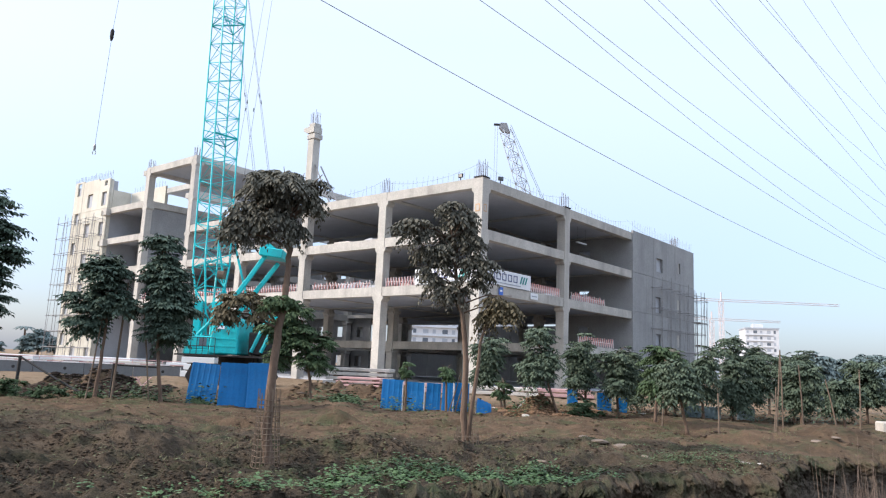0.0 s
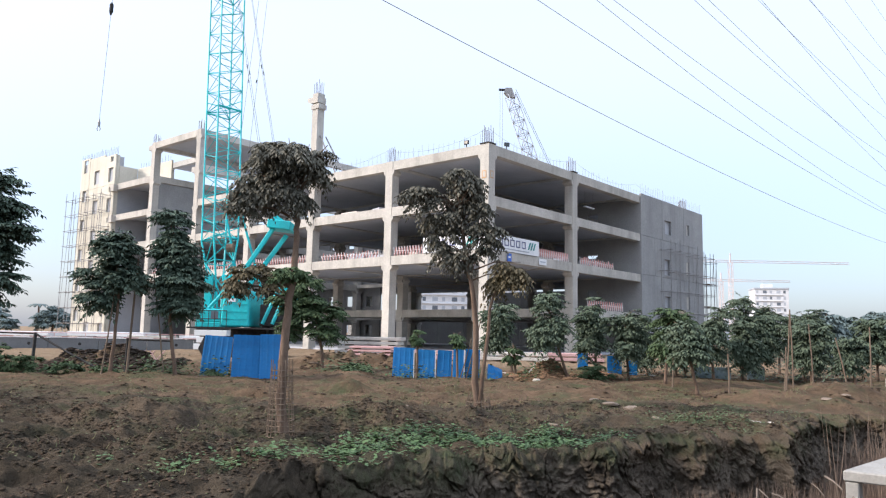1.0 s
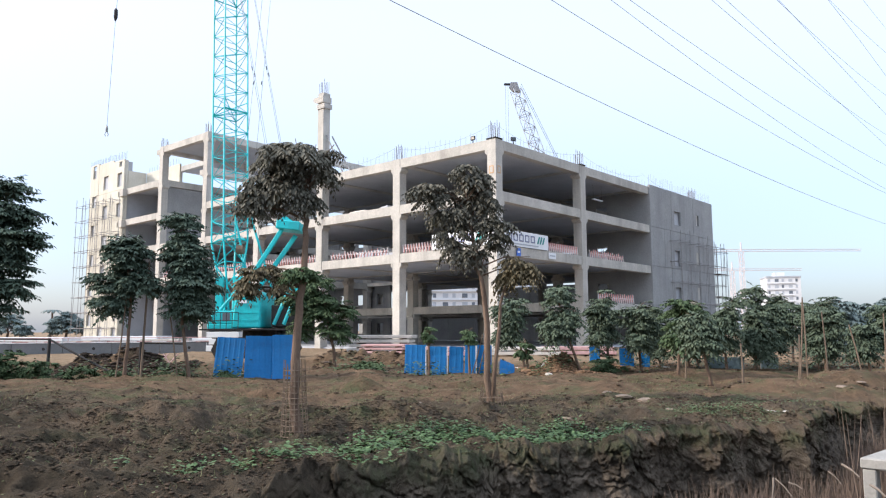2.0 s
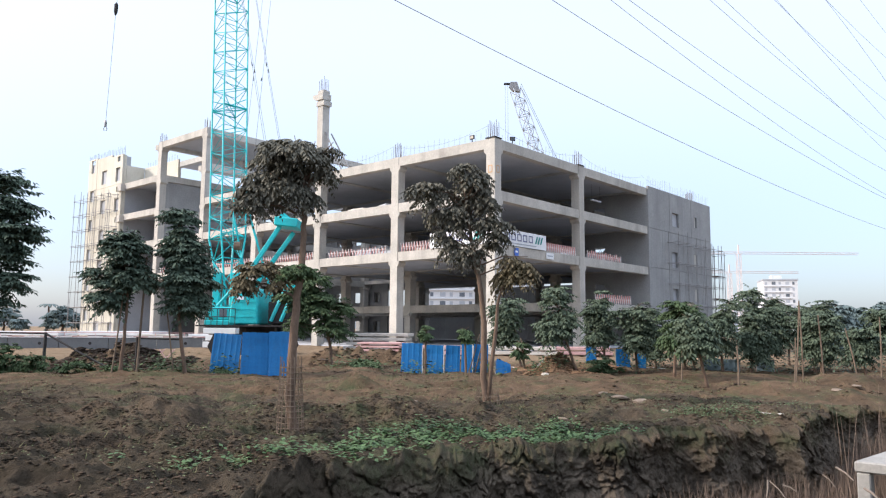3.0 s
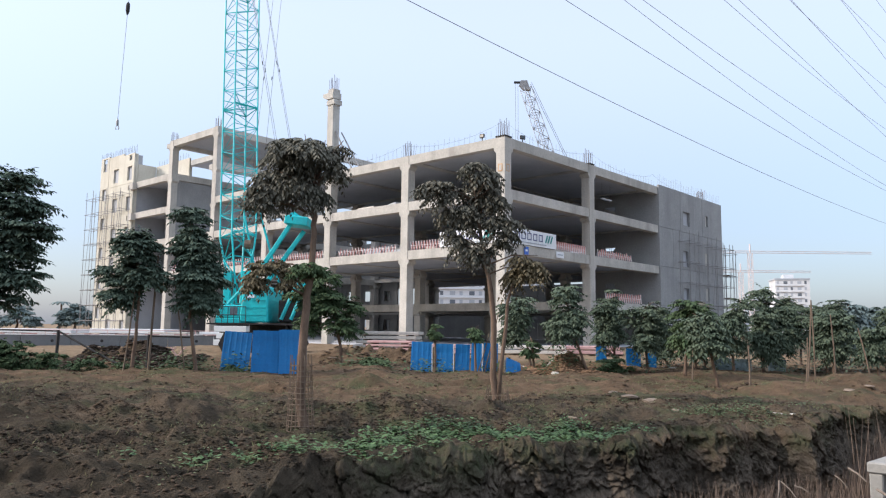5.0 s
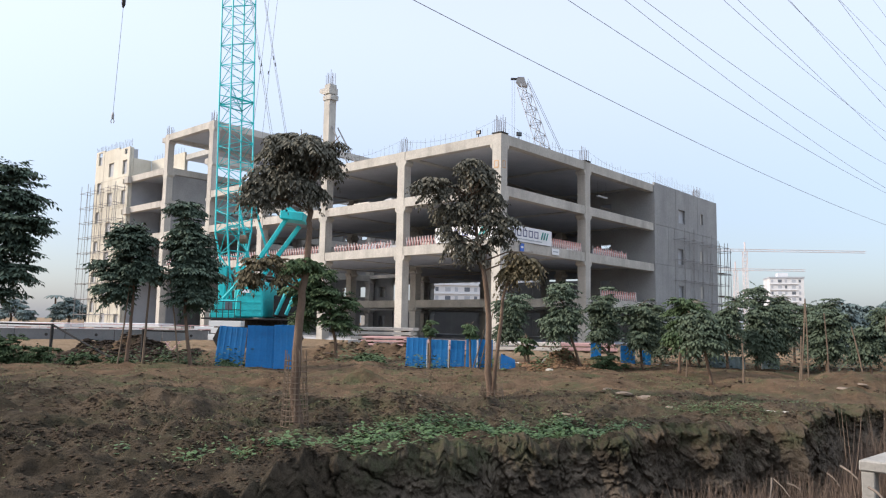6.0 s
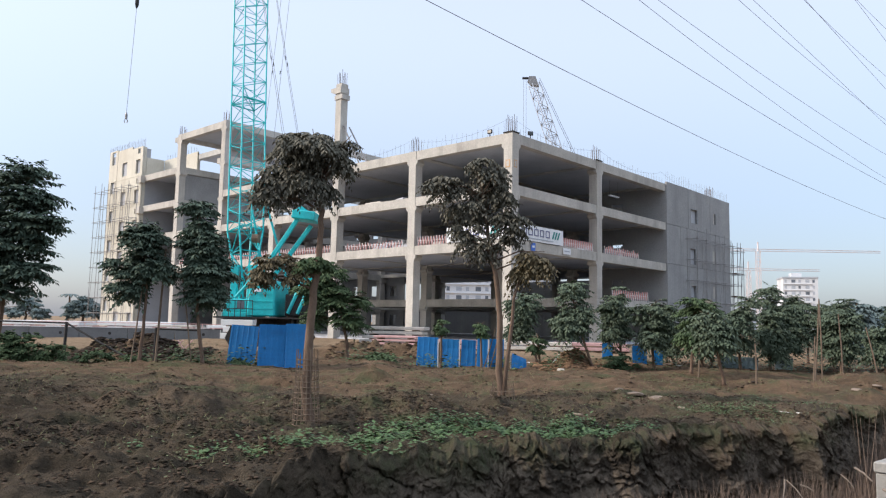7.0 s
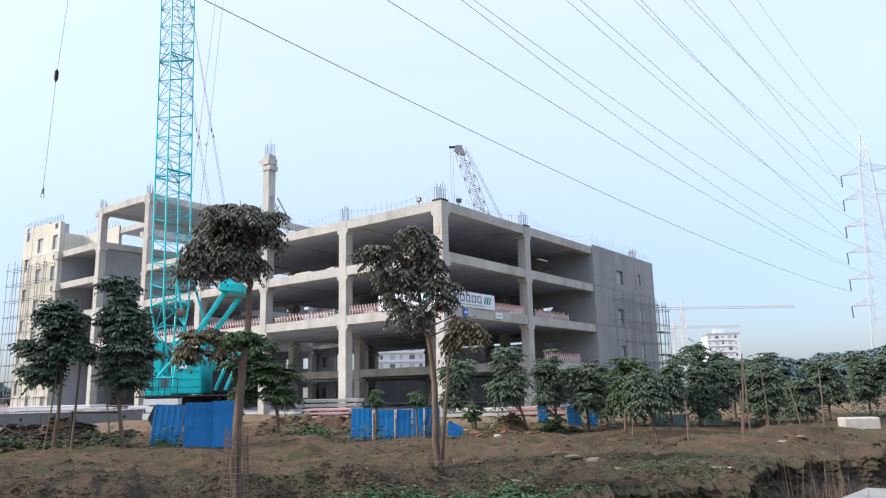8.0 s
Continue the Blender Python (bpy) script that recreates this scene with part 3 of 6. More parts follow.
for n in range(4):
    bundle(-BX * n - .41, .43, 16.25 if n != 2 else 24.4, 1.45, 20 + n)
for n in (4, 5):
    bundle(-BX * n - .41, .43, 24.46, 1.1, 30 + n)
for m in (1, 3):
    bundle(-.41, BY * m + .43, 16.25, 1.4, 40 + m)
rods([(-.5 - i * .55, .35, 16.25) for i in range(74)], .95, .010, lean=.1, seed=3).done("starter_bars", STEEL, bld)["kind"] = "stuff"
rods([(-.35, 1 + i * .55, 16.25) for i in range(46)], .8, .010, lean=.1, seed=4).done("starter_bars", STEEL, bld)["kind"] = "stuff"
rods([(-.1, 26.2 + i * .42, 16.45) for i in range(39)], 1.15, .009, lean=.04, seed=5).done("starter_bars", STEEL, bld)["kind"] = "stuff"
rods([(-71.8 + i * .43, -.1, 24.4) for i in range(26)], 1.2, .02, lean=.06, seed=6).done("starter_bars", STEEL, bld)["kind"] = "stuff"
rods([(-60.6 + i * .7, 2.9, 22.85) for i in range(12)], .9, .018, lean=.06, seed=7).done("starter_bars", STEEL, bld)["kind"] = "stuff"


def rope_between(a, b, sag, r, name, mat, parent, n=10):
    a, b = Vector(a), Vector(b)
    pts = [a.lerp(b, i / n) - Vector((0, 0, sag * 4 * (i / n) * (1 - i / n))) for i in range(n + 1)]
    return Build().tube(pts, r, 4).done(name, mat, parent)


for n in range(3):
    rope_between((-BX * n - .4, .3, 17.5), (-BX * (n + 1) - .4, .3, 17.2), .65, .008, "edge_rope", ROPE, bld)
for m in range(3):
    rope_between((-.3, BY * m + .4, 17.5), (-.3, BY * (m + 1) + .4, 17.3), .75, .008, "edge_rope", ROPE, bld)
# raking props of the tall column
for k in (0, .7):
    Build().tube([(-BX * 2 + .05, .4 + k, 20.3), (-BX * 2 + 2.3 + k * .6, .6 + k, 16.26)], .07, 6).done("raking_prop", GALV, bld)
# dark packing on the column heads
for x, y in ((-.41, .43), (-.41, BY + .43)):
    Build().box(x - .46, y - .46, 16.262, x + .46, y + .46, 16.36).done("packing_plate", DARKSTEEL, bld)
# marked squares on the corner column
for a, b in (((-.62, -.012, 13.55), (-.2, -.002, 14.15)),):
    Build().box(*a, *b).done("paint_mark", ORANGE, bld)
    Build().box(-.54, -.016, 13.63, -.28, -.012, 14.07).done("paint_mark", CONCRETE, bld)
Build().box(.002, .22, 13.55, .012, .62, 14.15).done("paint_mark", ORANGE, bld)
Build().box(.012, .3, 13.63, .016, .54, 14.07).done("paint_mark", CONCRETE, bld)

BM = bld.matrix_world.copy()


def site(name, m_local, label, category, group=""):
    return thing(name, BM @ m_local, label, category, group)


def floodlight(x, y, turn, lit):
    t = site("floodlight", pose(x, y, 16.26, 0, 0, turn), "small floodlight on the roof edge", "lamp", "roof floodlights")
    Build().box(-.03, -.03, 0, .03, .03, .38).done("stand", DARKSTEEL, t)
    Build().box(-.22, -.08, .36, .22, .06, .68).done("housing", DARKSTEEL, t, bevel=.02)
    # the lit lens is only a pale colour standing in for light
    Build().box(-.17, -.095, .41, .17, -.082, .63).done("lens", STONE if lit else INSUL, t)


floodlight(-2.6, .5, 0, True)
floodlight(-.4, 2.9, 60, False)


def barrier(p0, p1, h, count, label="red and white zigzag safety barrier along the slab edge", slump=0.0, seed=0):
    """A folding barrier of slanting slats from p0 to p1 in the building's plan."""
    rd = random.Random(seed)
    count, h = int(count * 1.5), h * .92
    d = Vector(p1) - Vector(p0)
    ln = d.length
    t = site("safety_barrier", pose(*p0, 0, 0, math.degrees(math.atan2(d.y, d.x))), label, "barrier", "folding barriers")
    st = ln / count
    for i in range(count):
        x0 = i * st
        hh = h * (1 - slump * rd.random())
        e = st * (.9 + slump * rd.uniform(-.6, 1.2))
        a, b = ((x0, 0, .03), (x0 + e, 0, hh)) if i % 2 else ((x0 + e, 0, .03), (x0, 0, hh))
        Build().tube([a, b], .05, 4).done("slat", REDWHITE_R if (i // 1) % 2 else REDWHITE_W, t)
    Build().tube([(0, 0, h * .55), (ln, 0, h * .5)], .025, 4).done("rail", REDWHITE_W, t)
    for x in (0, ln):
        Build().tube([(x, 0, 0), (x, 0, h)], .03, 4).done("post", GALV, t)
    return t


Z2 = 8.074
barrier((-10.2, .3, Z2), (-6.7, .3, Z2), .85, 15, seed=1)
barrier((-19.6, .3, Z2), (-11.9, .3, Z2), .85, 26, slump=.35, seed=2)
barrier((-30.6, .3, Z2), (-21.8, .3, Z2), .85, 30, slump=.1, seed=3)
barrier((-40.8, .3, Z2), (-32.2, .3, Z2), .85, 26, slump=.1, seed=4)
barrier((-51, .3, Z2), (-43, .3, Z2), .85, 22, slump=.3, seed=5)
barrier((-.3, 7.2, Z2), (-.3, 12.2, Z2), .85, 22, seed=6)
barrier((-.3, 14.2, Z2), (-.3, 20.6, Z2), .85, 22, slump=.35, seed=7)
barrier((-.3, 15.5, 4.074), (-.3, 22.5, 4.074), 1.0, 22, slump=.2, seed=8)


def banner(m, length, h, label, glyphs, x_first, slashes):
    """A printed sheet hung on the slab edge; its print is bars and slanting strokes."""
    t = site("banner", m, label, "banner", "site banners")
    b = Build()
    nx = 24
    pts = [(length * i / nx, .02 * math.sin(i * 1.7), z) for z in (0, h) for i in range(nx + 1)]
    back = [(x, y + .012, z) for x, y, z in pts]
    k = nx + 1
    f = [(i, i + 1, k + i + 1, k + i) for i in range(nx)]
    b.add(pts + back, f + [tuple(2 * k + j for j in q[::-1]) for q in f] + [(0, k, 3 * k, 2 * k), (nx, 2 * k + nx, 3 * k + nx, k + nx)])
    b.done("sheet", WHITE, t)
    for i in range(glyphs):
        x = x_first + i * .78
        for x0, x1, z0, z1 in ((0, .09, .42, .98), (.47, .56, .42, .98), (.09, .47, .42, .50), (.09, .47, .90, .98)):
            Build().box(x + x0, -.035, z0, x + x1, -.027, z1).done("print_bar", NAVY, t)
    for i in range(slashes):
        x = x_first + glyphs * .78 + .1 + i * .36
        Build().prism([(x, .40), (x + .18, .40), (x + .44, 1.0), (x + .26, 1.0)], -.035, -.027).done("print_stroke", GREEN, t)
    Build().box(x_first + .2, -.035, .16, min(length - .3, x_first + 4.2), -.027, .24).done("print_bar", FARGREY, t)
    return t


banner(pose(-6.55, -.03, 8.1), 6.4, 1.22, "white printed banner tied along the sunlit slab edge", 5, .5, 3)
banner(pose(.05, .95, 8.1, 0, 0, 90), 6.0, 1.22, "white printed banner tied along the shaded slab edge", 5, .35, 3)
nb = site("notice_board", pose(.03, 2.5, 7.35, 0, 0, 90), "small blue notice fixed to the beam below the banner", "sign")
Build().box(0, -.03, 0, .55, 0, .62).done("board", BLUEPAINT, nb)
Build().box(.12, -.036, .25, .43, -.031, .4).done("print_bar", WHITE, nb)
nb = site("notice_board", pose(.03, 7.0, 7.45, 0, 0, 90), "white notice board fixed to the beam", "sign")
Build().box(0, -.03, 0, 1.1, 0, .5).done("board", WHITE, nb)
Build().box(.15, -.036, .2, .95, -.031, .3).done("print_bar", FARGREY, nb)
# ceiling light seen on the open third floor
cl = site("ceiling_light", pose(-2.6, 20.0, 14.3, 0, 0, 90), "lit white tube light hanging under the slab", "lamp")
Build().box(-.9, -.12, 0, .9, .12, .12).done("housing", WHITE, cl)
for x in (-.8, .8):
    Build().tube([(x, 0, .12), (x, 0, 1.62)], .01, 4).done("hanger", DARKSTEEL, cl)

# things stored on the open floors
rs = random.Random(11)
for x, y, lv, w, h in [(-13.5, 2.2, Z2, 1.4, .7), (-15.5, 1.6, Z2, .9, .9), (-11.6, 1.4, Z2, .8, .6), (-18, 3, Z2, 1.2, 1.6), (-16.4, 3.4, Z2, 1.6, 1.8), (-8.8, 1.6, Z2, .9, .55),
                       (-17, 1.6, 12.254, 2.2, .55), (-13.6, 1.8, 12.254, 1.4, .7), (-19.5, 2, 12.254, 1.3, .5), (-27, 2.5, 12.254, 2.5, .8), (-.9, 16, Z2, .8, .9), (-1.2, 18.3, Z2, .6, 1.2)]:
    c = site("crate", pose(x, y, lv, 0, 0, rs.uniform(-20, 20)), "pale stacked building material on the open floor", "crate", "stored material")
    Build().box(-w / 2, -.4, .08, w / 2, .4, .1 + h * .5).done("load", rs.choice([CLOTH, FARGREY, SOFFIT]), c, bevel=.03)
    Build().box(-w / 2, -.4, 0, w / 2, .4, .08).done("pallet", WOOD, c)


def scaffold(m, bays, lifts, bay, lift, depth, label):
    t = site("scaffold", m, label, "scaffolding", "scaffolds")
    rd = random.Random(bays)
    for i in range(bays + 1):
        for y in (0, depth):
            Build().tube([(i * bay + rd.uniform(-.05, .05), y, 0), (i * bay + rd.uniform(-.05, .05), y, lifts * lift + rd.uniform(.3, 1.2))], .035, 4).done("standard", GALV, t)
    for j in range(1, lifts + 1):
        for y in (0, depth):
            Build().tube([(-.3, y, j * lift), (bays * bay + .3, y, j * lift + rd.uniform(-.05, .05))], .03, 4).done("ledger", GALV, t)
        for i in range(bays + 1):
            Build().tube([(i * bay, -.2, j * lift - .06), (i * bay, depth + .2, j * lift - .06)], .03, 4).done("transom", GALV, t)
    for i in range(0, bays, 2):
        Build().tube([(i * bay, -.04, .2), ((i + 1) * bay, -.04, lifts * lift)], .025, 4).done("brace", GALV, t)
    if bays < 3:
        for j in range(1, lifts):
            Build().box(-.2, .1, j * lift + .04, bays * bay + .2, depth - .1, j * lift + .09).done("board", WOOD, t)
    return t


scaffold(pose(-72.2, -1.7, 0), 5, 9, 2.1, 2.1, 1.2, "grey tube scaffold before the cream panel tower")
scaffold(pose(1.5, 30.0, 0, 0, 0, 90), 5, 5, 2.4, 2.2, 1.1, "grey tube scaffold before the grey panel wall")
scaffold(pose(.6, 43.4, 0, 0, 0, 90), 1, 4, 1.9, 2.7, 1.2, "narrow tube scaffold tower at the end of the wall")


# ---- crawler crane ----
def lattice(b_chord, b_brace, p0, p1, s0, s1, panels, turn, r, rb):
    """A square lattice boom from p0 to p1 with sides s0 to s1; chords and braces go into two builders."""
    p0, p1 = Vector(p0), Vector(p1)
    d = (p1 - p0).normalized()
    a = Vector((math.cos(radians(turn)), math.sin(radians(turn)), 0))
    a = (a - d * a.dot(d)).normalized()
    c = d.cross(a)
    ring = [[p0.lerp(p1, k / panels) + (a * sx + c * sy) * (s0 + (s1 - s0) * k / panels) / 2 for sx, sy in ((-1, -1), (1, -1), (1, 1), (-1, 1))] for k in range(panels + 1)]
    for j in range(4):
        b_chord.tube([ring[0][j], ring[-1][j]], r, 6)
    for k in range(panels):
        for j in range(4):
            q = (j + 1) % 4
            if (k + j) % 2:
                b_brace.tube([ring[k][j], ring[k + 1][q]], rb, 4)
            else:
                b_brace.tube([ring[k][q], ring[k + 1][j]], rb, 4)
            if k % 2 == 0:
                b_brace.tube([ring[k][j], ring[k][q]], rb, 4)
    return ring


crane = thing("crawler_crane", pose(0, 0, 0), "teal crawler crane with lattice boom beside the building", "crane")
CY = 46.0
foot, knee, tip = Vector((-13.35, CY, 2.9)), Vector((-13.72, CY + .62, 7.3)), Vector((-17.1, CY + 8.3, 60))
bc, bb = Split(), Split()
lattice(bc, bb, foot, knee, .55, 1.66, 3, 43, .065, .034)
bc.done("boom_foot_chord", TEAL, crane)
bb.done("boom_foot_brace", TEAL, crane)
sections = 6
for i in range(sections):
    bc, bb = Build(), Split()
    a, b = knee.lerp(tip, i / sections), knee.lerp(tip, (i + 1) / sections)
    ring = lattice(bc, bb, a, b, 1.66, 1.66, 12, 43, .058, .024)
    for j in range(4):
        bb.tube([ring[0][j], ring[0][(j + 2) % 4]], .03, 4)
        bb.tube([ring[-1][j], ring[-1][(j + 1) % 4]], .045, 4)
        bb.tube([ring[1][j], ring[0][(j + 2) % 4]], .03, 4)
    bs = bc.done("boom_section", TEAL, crane)
    bb.done("brace", TEAL, bs)
jib_tip = Vector((-21.6, CY + 6, 66))
bc, bb = Build(), Build()
lattice(bc, bb, tip, jib_tip, 1.0, .4, 6, 43, .06, .03)
bc.done("jib", TEAL, crane), bb.done("jib_bracing", TEAL, crane)
# boom foot plates and back stops
for x in (-13.95, -12.85):
    Build().prism([(x - .14, 2.3), (x + .14, 2.3), (x + .3, 5.0), (x - .26, 5.0)], CY - .6, CY - .3).done("foot_plate", TEAL, crane, bevel=.03)
Build().tube([(-13.75, CY - .9, 2.9), (-12.75, CY - .9, 4.05)], .1, 8).done("house_strut", TEAL, crane)
Build().tube([(-12.1, CY + .4, 3.4), (-13.3, CY + .5, 8.6)], .07, 8).done("back_stop", TEAL, crane)
Build().tube([(-10.9, CY + 1.4, 3.6), (-12.6, CY + 1.2, 9.2)], .075, 8).done("back_stop", TEAL, crane)
Build().tube([(-13.0, CY - .2, 6.7), (-12.6, CY - .2, 6.7)], .28, 10).done("rope_drum", WOOD, crane)
# house
Build().box(-14.4, CY - 1.2, 1.75, -12.5, CY + 1.2, 2.05).done("deck", TEAL, crane, bevel=.03)
Build().prism([(-14.4, 2.05), (-12.72, 2.05), (-12.72, 2.86), (-14.1, 2.86)], CY - 1.15, CY + .4).done("operator_cab", TEAL, crane, "teal operator cab with dark windows", bevel=.06)
Build().box(-13.5, CY - 1.165, 2.25, -13.05, CY - 1.15, 2.72).done("cab_window", GLASSDARK, crane)
Build().box(-14.02, CY - 1.165, 2.2, -13.62, CY - 1.15, 2.75).done("cab_window", TEAL, crane)
house = Build().prism([(-12.9, 1.8), (-11.15, 1.8), (-11.2, 3.95), (-11.6, 4.12), (-12.62, 4.12), (-12.72, 3.9)], CY - 1.3, CY + 2.5).done("machinery_house", TEAL, crane, bevel=.08)
for z in (2.25, 2.7, 3.15, 3.55):
    Build().box(-12.68, CY - 1.325, z, -11.25, CY - 1.302, z + .05).done("panel_rib", TEAL, house)
Build().box(-12.44, CY - 1.34, 3.3, -12.0, CY - 1.31, 3.5).done("name_plate", WHITE, house)
Build().box(-10.6, CY - .9, 1.85, -8.5, CY + 2.4, 3.2).done("engine_cover", DARKSTEEL, crane, bevel=.06)
Build().box(-9.7, CY - .5, 3.2, -8.4, CY + 2.2, 4.3).done("counterweight", TEAL, crane, bevel=.06)
Build().tube([(-10.4, CY - .95, 2.0), (-9.5, CY - .95, 4.2)], .12, 6).done("stay", TEAL, crane)
Build().tube([(-9.8, CY - .95, 2.0), (-9.0, CY - .95, 4.0)], .12, 6).done("stay", TEAL, crane)
# gantry
for (x0, z0), (x1, z1), y in (((-12.5, 4.3), (-10.05, 8.2), -.6), ((-11.85, 4.3), (-9.4, 7.85), .3)):
    d = Vector((x1 - x0, 0, z1 - z0))
    m = Matrix.Translation((x0, CY + y, z0 - .2)) @ d.to_track_quat('Z', 'Y').to_matrix().to_4x4()
    Build().box(-.13, -.13, 0, .13, .13, d.length, m).done("gantry_leg", TEAL, crane, bevel=.03)
Build().box(-10.4, CY - 1.0, 7.85, -8.95, CY + .9, 8.4, Matrix.Translation((-9.3, 0, 8.1)) @ pose(0, 0, 0, 0, 6, 0) @ Matrix.Translation((9.3, 0, -8.1))).done("gantry_head", TEAL, crane, bevel=.05)
for y in (-.6, 0, .6):
    Build().tube([(-9.9, CY + y - .06, 8.5), (-9.9, CY + y + .06, 8.5)], .25, 10).done("sheave", TEAL, crane)
head = Vector((-20.9, CY + 8.0, 60.5))
for x, y, tx in ((-9.35, -.8, 0), (-9.5, .7, -.15), (-10.3, -.8, -.95), (-10.45, .7, -1.1)):
    rp = Build().tube([(x, CY + y, 8.4), head + Vector((tx, y * .3, 0))], .012, 4).done("pendant_rope", ROPE, crane)
    mid = Vector((x, CY + y, 8.4)).lerp(head + Vector((tx, y * .3, 0)), .2)
    Build().tube([mid, mid + Vector((-.05, 0, .26))], .034, 5).done("rope_socket", DARKSTEEL, rp)
spreader = Vector((-11.3, CY + 7.5, 58.5))
Build().tube([tip, spreader], .12, 6).done("spreader", TEAL, crane)
for k in (0, .75):
    rp = Build().tube([(-13.5 + k, CY + .6, 4.2), spreader + Vector((k * .4, 0, 0))], .012, 4).done("hoist_rope", ROPE, crane)
    mid = Vector((-13.5 + k, CY + .6, 4.2)).lerp(spreader, .26)
    Build().tube([mid, mid + Vector((.03, 0, .24))], .034, 5).done("rope_socket", DARKSTEEL, rp)
# hand rail of the cab platform
for i in range(7):
    Build().tube([(-14.6 + i * .36, CY - 1.5, 1.75), (-14.6 + i * .36, CY - 1.5, 2.75)], .022, 4).done("rail_post", DARKSTEEL, crane)
for z in (2.25, 2.75):
    Build().tube([(-14.6, CY - 1.5, z), (-12.44, CY - 1.5, z)], .022, 4).done("rail", DARKSTEEL, crane)
Build().box(-14.8, CY - 1.55, 1.66, -8.5, CY + 2.4, 1.76).done("platform", DARKSTEEL, crane)
Build().tube([(-11.6, CY + .6, 1.1), (-11.6, CY + .6, 1.66)], 1.1, 16).done("slew_ring", DARKSTEEL, crane)
Build().box(-13, CY - 1.4, .6, -10.2, CY + 2.6, 1.1).done("carbody", DARKSTEEL, crane)
for y in (-2.2, 2.6):
    o = [(-13.7, .5), (-13.4, -.02), (-9.7, -.02), (-9.4, .5), (-9.7, 1.15), (-13.4, 1.15)]
    tr = Build().prism(o, CY + y - .4, CY + y + .4).done("crawler_track", DARKSTEEL, crane)
    for i in range(10):
        Build().box(-13.4 + i * .38, CY + y - .42, 1.15, -13.15 + i * .38, CY + y + .42, 1.21).done("track_shoe", DARKSTEEL, tr)
# hook on its rope
hb = Vector((-21.66, CY, 14.35))
hk = thing("crane_hook", Matrix.Translation(hb), "steel crane hook block hanging on its rope", "hook")
Build().tube([(0, 0, .35), (.25, 0, 8.1), jib_tip - hb], .014, 4).done("hoist_rope", ROPE, hk)
Build().tube([(.22, 0, 7.5), (.235, 0, 7.75), (.245, 0, 8.2), (.25, 0, 8.35)], [.05, .13, .13, .05], 8).done("ball_weight", DARKSTEEL, hk)
Build().tube([(0, 0, .5), (0, 0, .3), (0, 0, .05)], [.03, .09, .08], 8).done("swivel", GALV, hk)
for x in (-.25, .25):
    Build().tube([(0, 0, .1), (x * .45, 0, -.1), (x * .25, 0, -.24)], .03, 5).done("hook_arm", GALV, hk)

# second crane behind the building
c2 = thing("lattice_crane", pose(27.5, 110, 0), "grey lattice crane boom behind the building", "crane")
bc, bb = Build(), Build()
lattice(bc, bb, (-4.1, 0, 1.5), (-16.2, 0, 38.6), 1.6, 1.3, 36, 20, .075, .042)
bc.done("boom", PYLON, c2), bb.done("bracing", GALV, c2)
Build().prism([(-17.2, 39.0), (-17.0, 39.7), (-16.0, 39.7), (-15.5, 38.2), (-16.6, 38.3)], -.4, .4).done("boom_head", GALV, c2)
Build().box(-18.0, -.2, 39.35, -17.0, .2, 39.6).done("head_sheave", DARKSTEEL, c2)
for x in (-17.8, -17.4):
    Build().tube([(x, 0, 39.4), (x + .2, 0, 2)], .02, 4).done("hoist_rope", ROPE, c2)
for y in (-.5, .5):
    Build().tube([(-15.4, y, 39.4), (.5, y, 5)], .03, 4).done("pendant_rope", ROPE, c2)
Build().box(-5, -2, -.2, 2, 2, 3.2).done("machinery_house", GREYSHEET, c2, bevel=.1)


